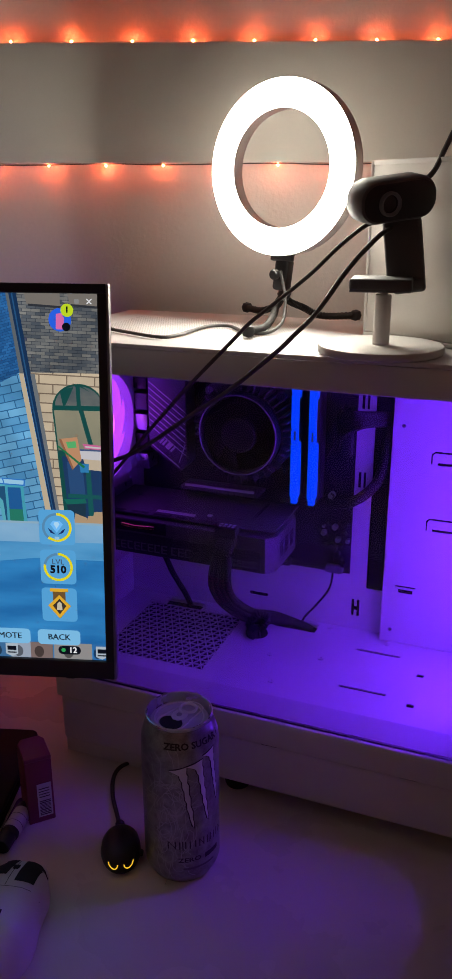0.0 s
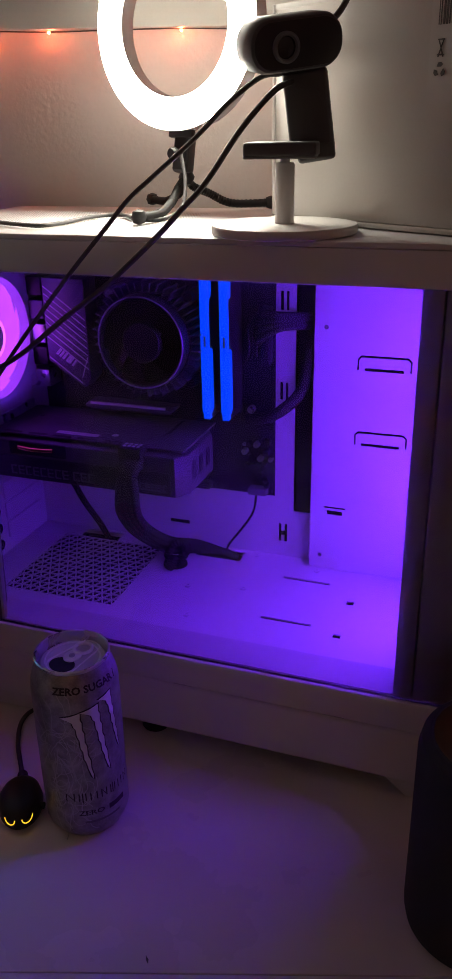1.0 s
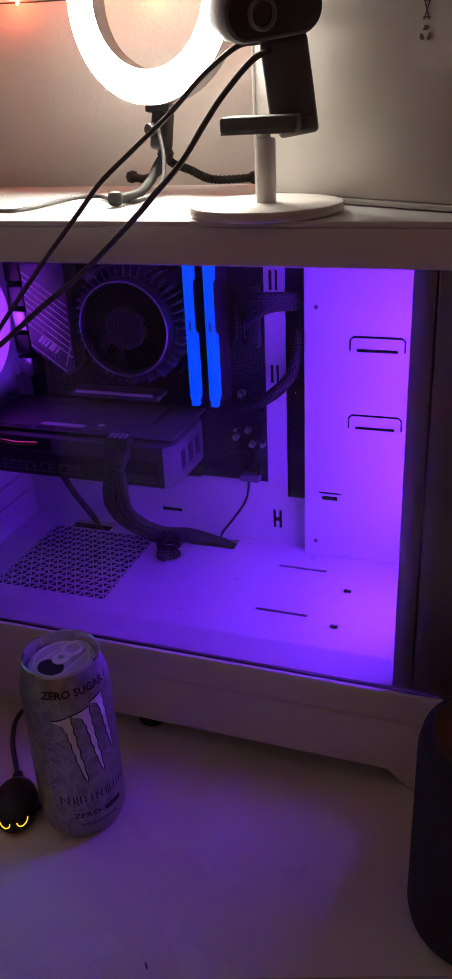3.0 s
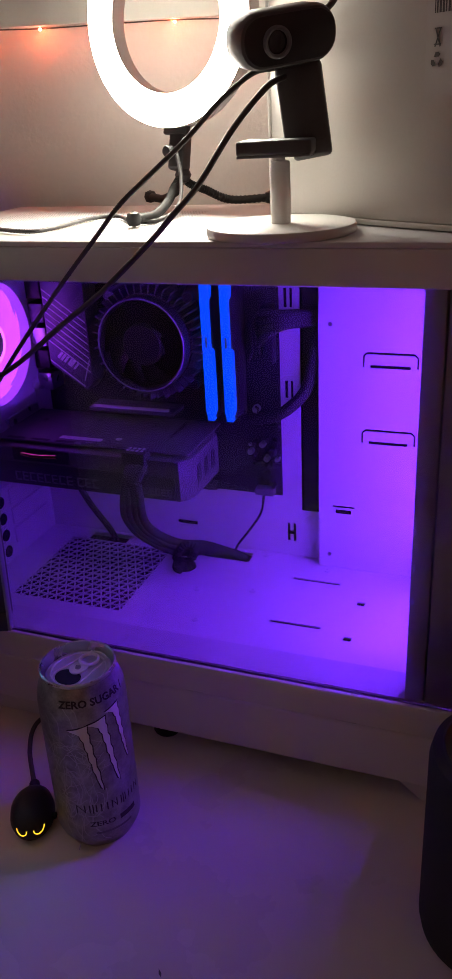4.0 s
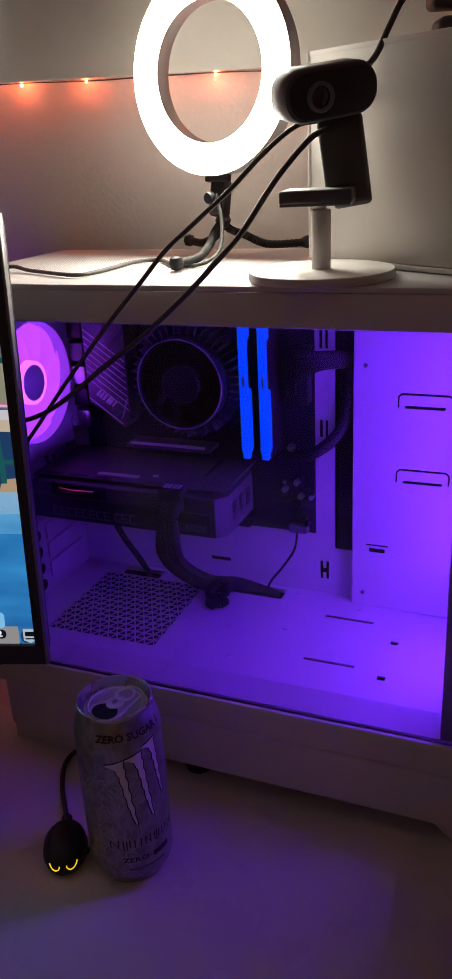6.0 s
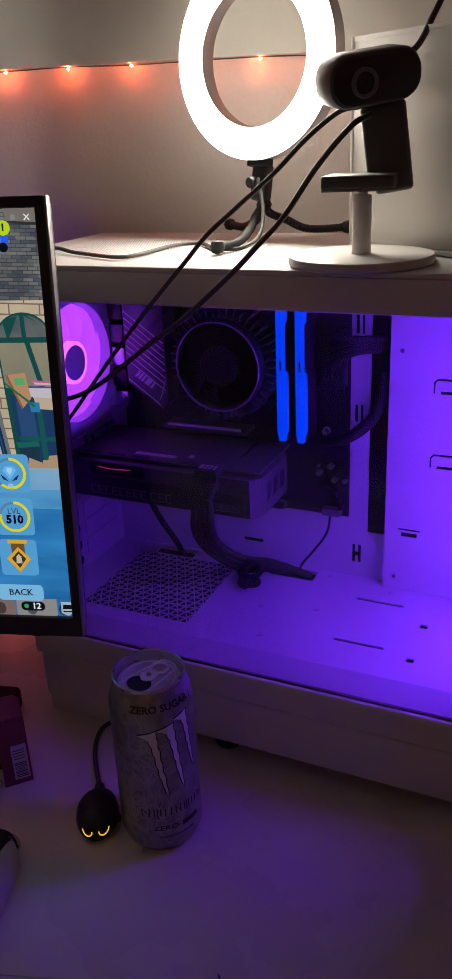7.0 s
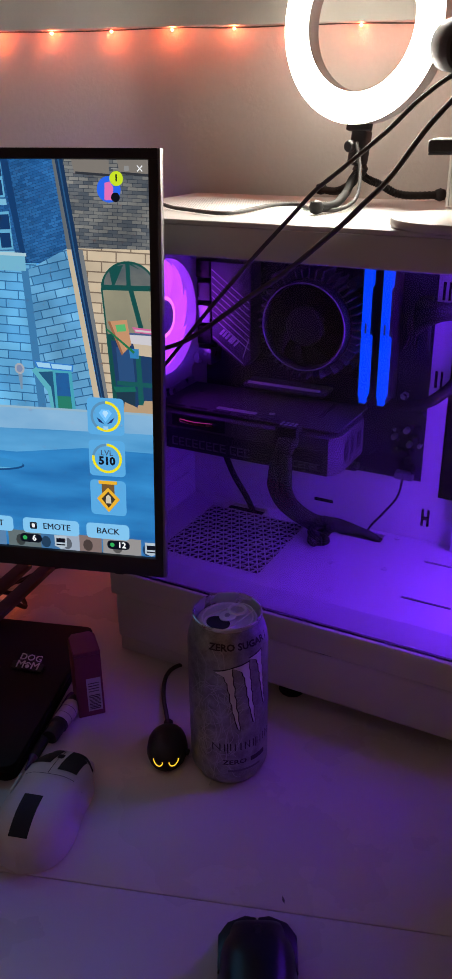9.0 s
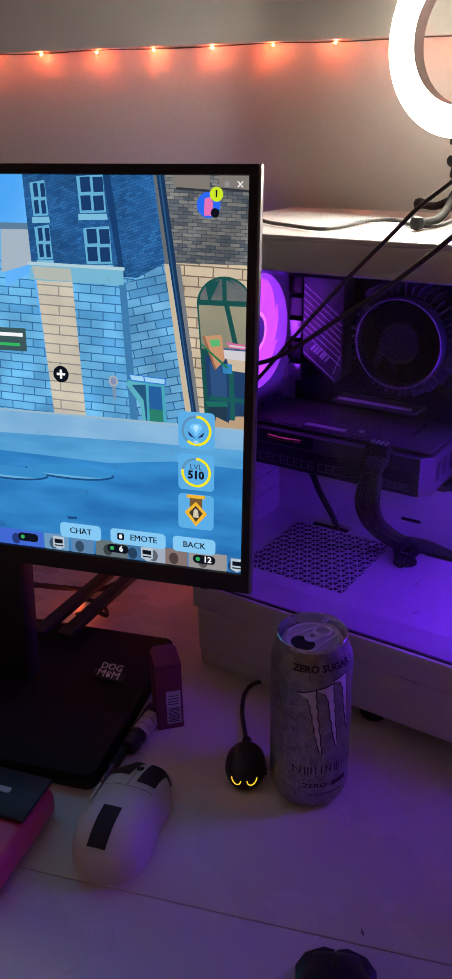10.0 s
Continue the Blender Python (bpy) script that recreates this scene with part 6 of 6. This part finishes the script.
LM = Matrix.Translation((0.4385, 1.39, DESK)) @ pose(0, 0, 0, 0, 0, -3.5)
part("base", plate(rounded(0.33, 0.212, 0.010, 5, -0.165, 0.0), 0.009, LM @ pose(0, 0, 0.0008), 0.0012), "laptop", lap)
part("lid", plate(rounded(0.33, 0.213, 0.010, 5, -0.165, 0.0), 0.0075, LM @ pose(0, 0, 0.0102), 0.0012), "laptop", lap, "smooth black lid")
LID = DESK + 0.0179
pin = thing("pin_badge", (0.398, 1.42, LID), "small dark badge with pale lettering on the laptop", "badge")
PM = Matrix.Translation((0.399, 1.4225, LID)) @ pose(0, 0, 0, 18, 0, -8)
part("backing", plate([(-0.0165, -0.0085), (0.0165, -0.0085), (0.0175, 0.0), (0.011, 0.002), (0.010, 0.0105), (-0.010, 0.0105), (-0.011, 0.002), (-0.0175, 0.0)], 0.003, PM @ pose(0, 0, 0.0022), 0.0006), "black", pin)
part("lettering", words("DOG", 0.0105, PM @ pose(0, 0.0055, 0.0055), 0.0005), "mark", pin, "pale dog lettering", smooth=False)
part("lettering", words("M  M", 0.0118, PM @ pose(0, -0.0035, 0.0055), 0.0005), "mark", pin, "pale mom lettering with a paw", smooth=False)
bm = plate(disc(0.0021, 12, 0, -0.0048), 0.0006, PM @ pose(0, 0, 0.0055))
for x, y in ((-0.0026, -0.002), (-0.0009, -0.0008), (0.0009, -0.0008), (0.0026, -0.002)):
    bm = plate(disc(0.0008, 8, x, y), 0.0006, PM @ pose(0, 0, 0.0055), bm=bm)
part("paw", bm, "mark", pin)

RB = Matrix.Translation((0.4665, 1.393, DESK)) @ pose(0, 0, 0, 0, 0, 26)
red = thing("small_box", (0, 0, 0), "slim maroon card box with a pale barcode label", "box", where=RB)
part("body", block((-0.0125, -0.018, 0.0), (0.0125, 0.016, 0.068), 0.0008), "maroon", red)
part("lid", plate([(-0.0125, -0.018), (0.0125, -0.018), (0.0125, 0.010), (0.0085, 0.016), (-0.0085, 0.016), (-0.0125, 0.010)], 0.0045, pose(0, 0, 0.0682), 0.0008), "maroon", red)
lb = part("label", plate([(-0.003, 0.006), (0.0105, 0.006), (0.0105, 0.043), (-0.003, 0.043)], 0.0002, Matrix.Translation((0, -0.0181, 0)) @ FACE), "label", red, "pale printed label", smooth=False)
bm, z = None, 0.008
random.seed(5)
while z < 0.025:
    h = random.choice((0.0006, 0.001))
    bm = plate([(-0.0015, z), (0.009, z), (0.009, z + h), (-0.0015, z + h)], 0.0002, Matrix.Translation((0, -0.0184, 0)) @ FACE, bm=bm)
    z += h + 0.0009
for z in (0.028, 0.031, 0.034, 0.037):
    bm = plate([(-0.0015, z), (0.0085, z), (0.0085, z + 0.0009), (-0.0015, z + 0.0009)], 0.0002, Matrix.Translation((0, -0.0184, 0)) @ FACE, bm=bm)
part("print", bm, "print", lb, smooth=False)

bottle = thing("small_bottle", (0.452, 1.355, DESK), "small black bottle with a pale label lying down", "bottle")
BM = Matrix.Translation((0.447, 1.334, DESK + 0.0082)) @ pose(0, 0, 0, -90, 0, -10)
part("cap", lathe([(0, 0), (0.0068, 0.0), (0.0075, 0.001), (0.0075, 0.014), (0.006, 0.0146)], 24, BM), "black", bottle)
part("body", lathe([(0.006, 0.0146), (0.0082, 0.017), (0.0082, 0.052), (0.007, 0.0545), (0, 0.0545)], 24, BM), "black", bottle)
part("label", lathe([(0.0083, 0.020), (0.00835, 0.0205), (0.00835, 0.045), (0.0083, 0.0455)], 24, BM, close=False), "label", bottle, "pale wrapped label")
bm = None
for k in range(2):
    bm = lathe([(0.00845, 0.027 + 0.009 * k), (0.00847, 0.0276 + 0.009 * k)], 24, BM, bm, close=False)
part("print", bm, "print", bottle)
pen = thing("pen", (0.440, 1.33, DESK), "purple pen lying beside the laptop", "pen")
NM = Matrix.Translation((0.4375, 1.296, DESK + 0.0046)) @ pose(0, 0, 0, -90, 0, -6)
part("barrel", lathe([(0.0008, 0), (0.0022, 0.010), (0.0042, 0.014), (0.0044, 0.10), (0.0036, 0.104), (0, 0.104)], 18, NM), "purple", pen)
part("clip", block((-0.0012, 0.0042, 0.062), (0.0012, 0.0054, 0.100), 0.0003, m=NM), "steel", pen)
part("grip", lathe([(0.0044, 0.016), (0.0047, 0.018), (0.0047, 0.038), (0.0044, 0.04)], 18, NM, close=False), "rubber", pen)

pinkm = thing("pink_case", (0.37, 1.215, DESK), "glossy pink case with a black top on the desk", "case")
PK = Matrix.Translation((0.357, 1.205, DESK)) @ pose(0, 0, 0, 0, 0, -6)
part("shell", block((-0.05, -0.06, 0.0), (0.05, 0.06, 0.030), 0.012, 4, m=PK), "pink", pinkm)
part("top", block((-0.046, 0.012, 0.0295), (0.046, 0.060, 0.034), 0.0022, m=PK), "black", pinkm, "black glossy top")
part("logo_bar", block((-0.03, 0.034, 0.0338), (0.0, 0.040, 0.0346), 0.0003, m=PK @ pose(0.02, 0, 0)), "mark", pinkm)

speaker = thing("speaker", (0.894, 1.216, DESK), "black round cloth-covered speaker standing on the desk", "speaker")
part("cloth", lathe([(0.043, 0.004), (0.048, 0.008), (0.0495, 0.016), (0.0495, 0.148), (0.0475, 0.157), (0.042, 0.1605)], 64, pose(0.894, 1.216, DESK), close=False), "speaker", speaker, "black cloth cover")
part("top", lathe([(0, 0.1585), (0.036, 0.1585), (0.0405, 0.1612), (0.0425, 0.1602)], 48, pose(0.894, 1.216, DESK), close=False), "black", speaker)
part("foot", lathe([(0, 0), (0.041, 0), (0.043, 0.002), (0.043, 0.0045)], 48, pose(0.894, 1.216, DESK), close=False), "rubber", speaker)
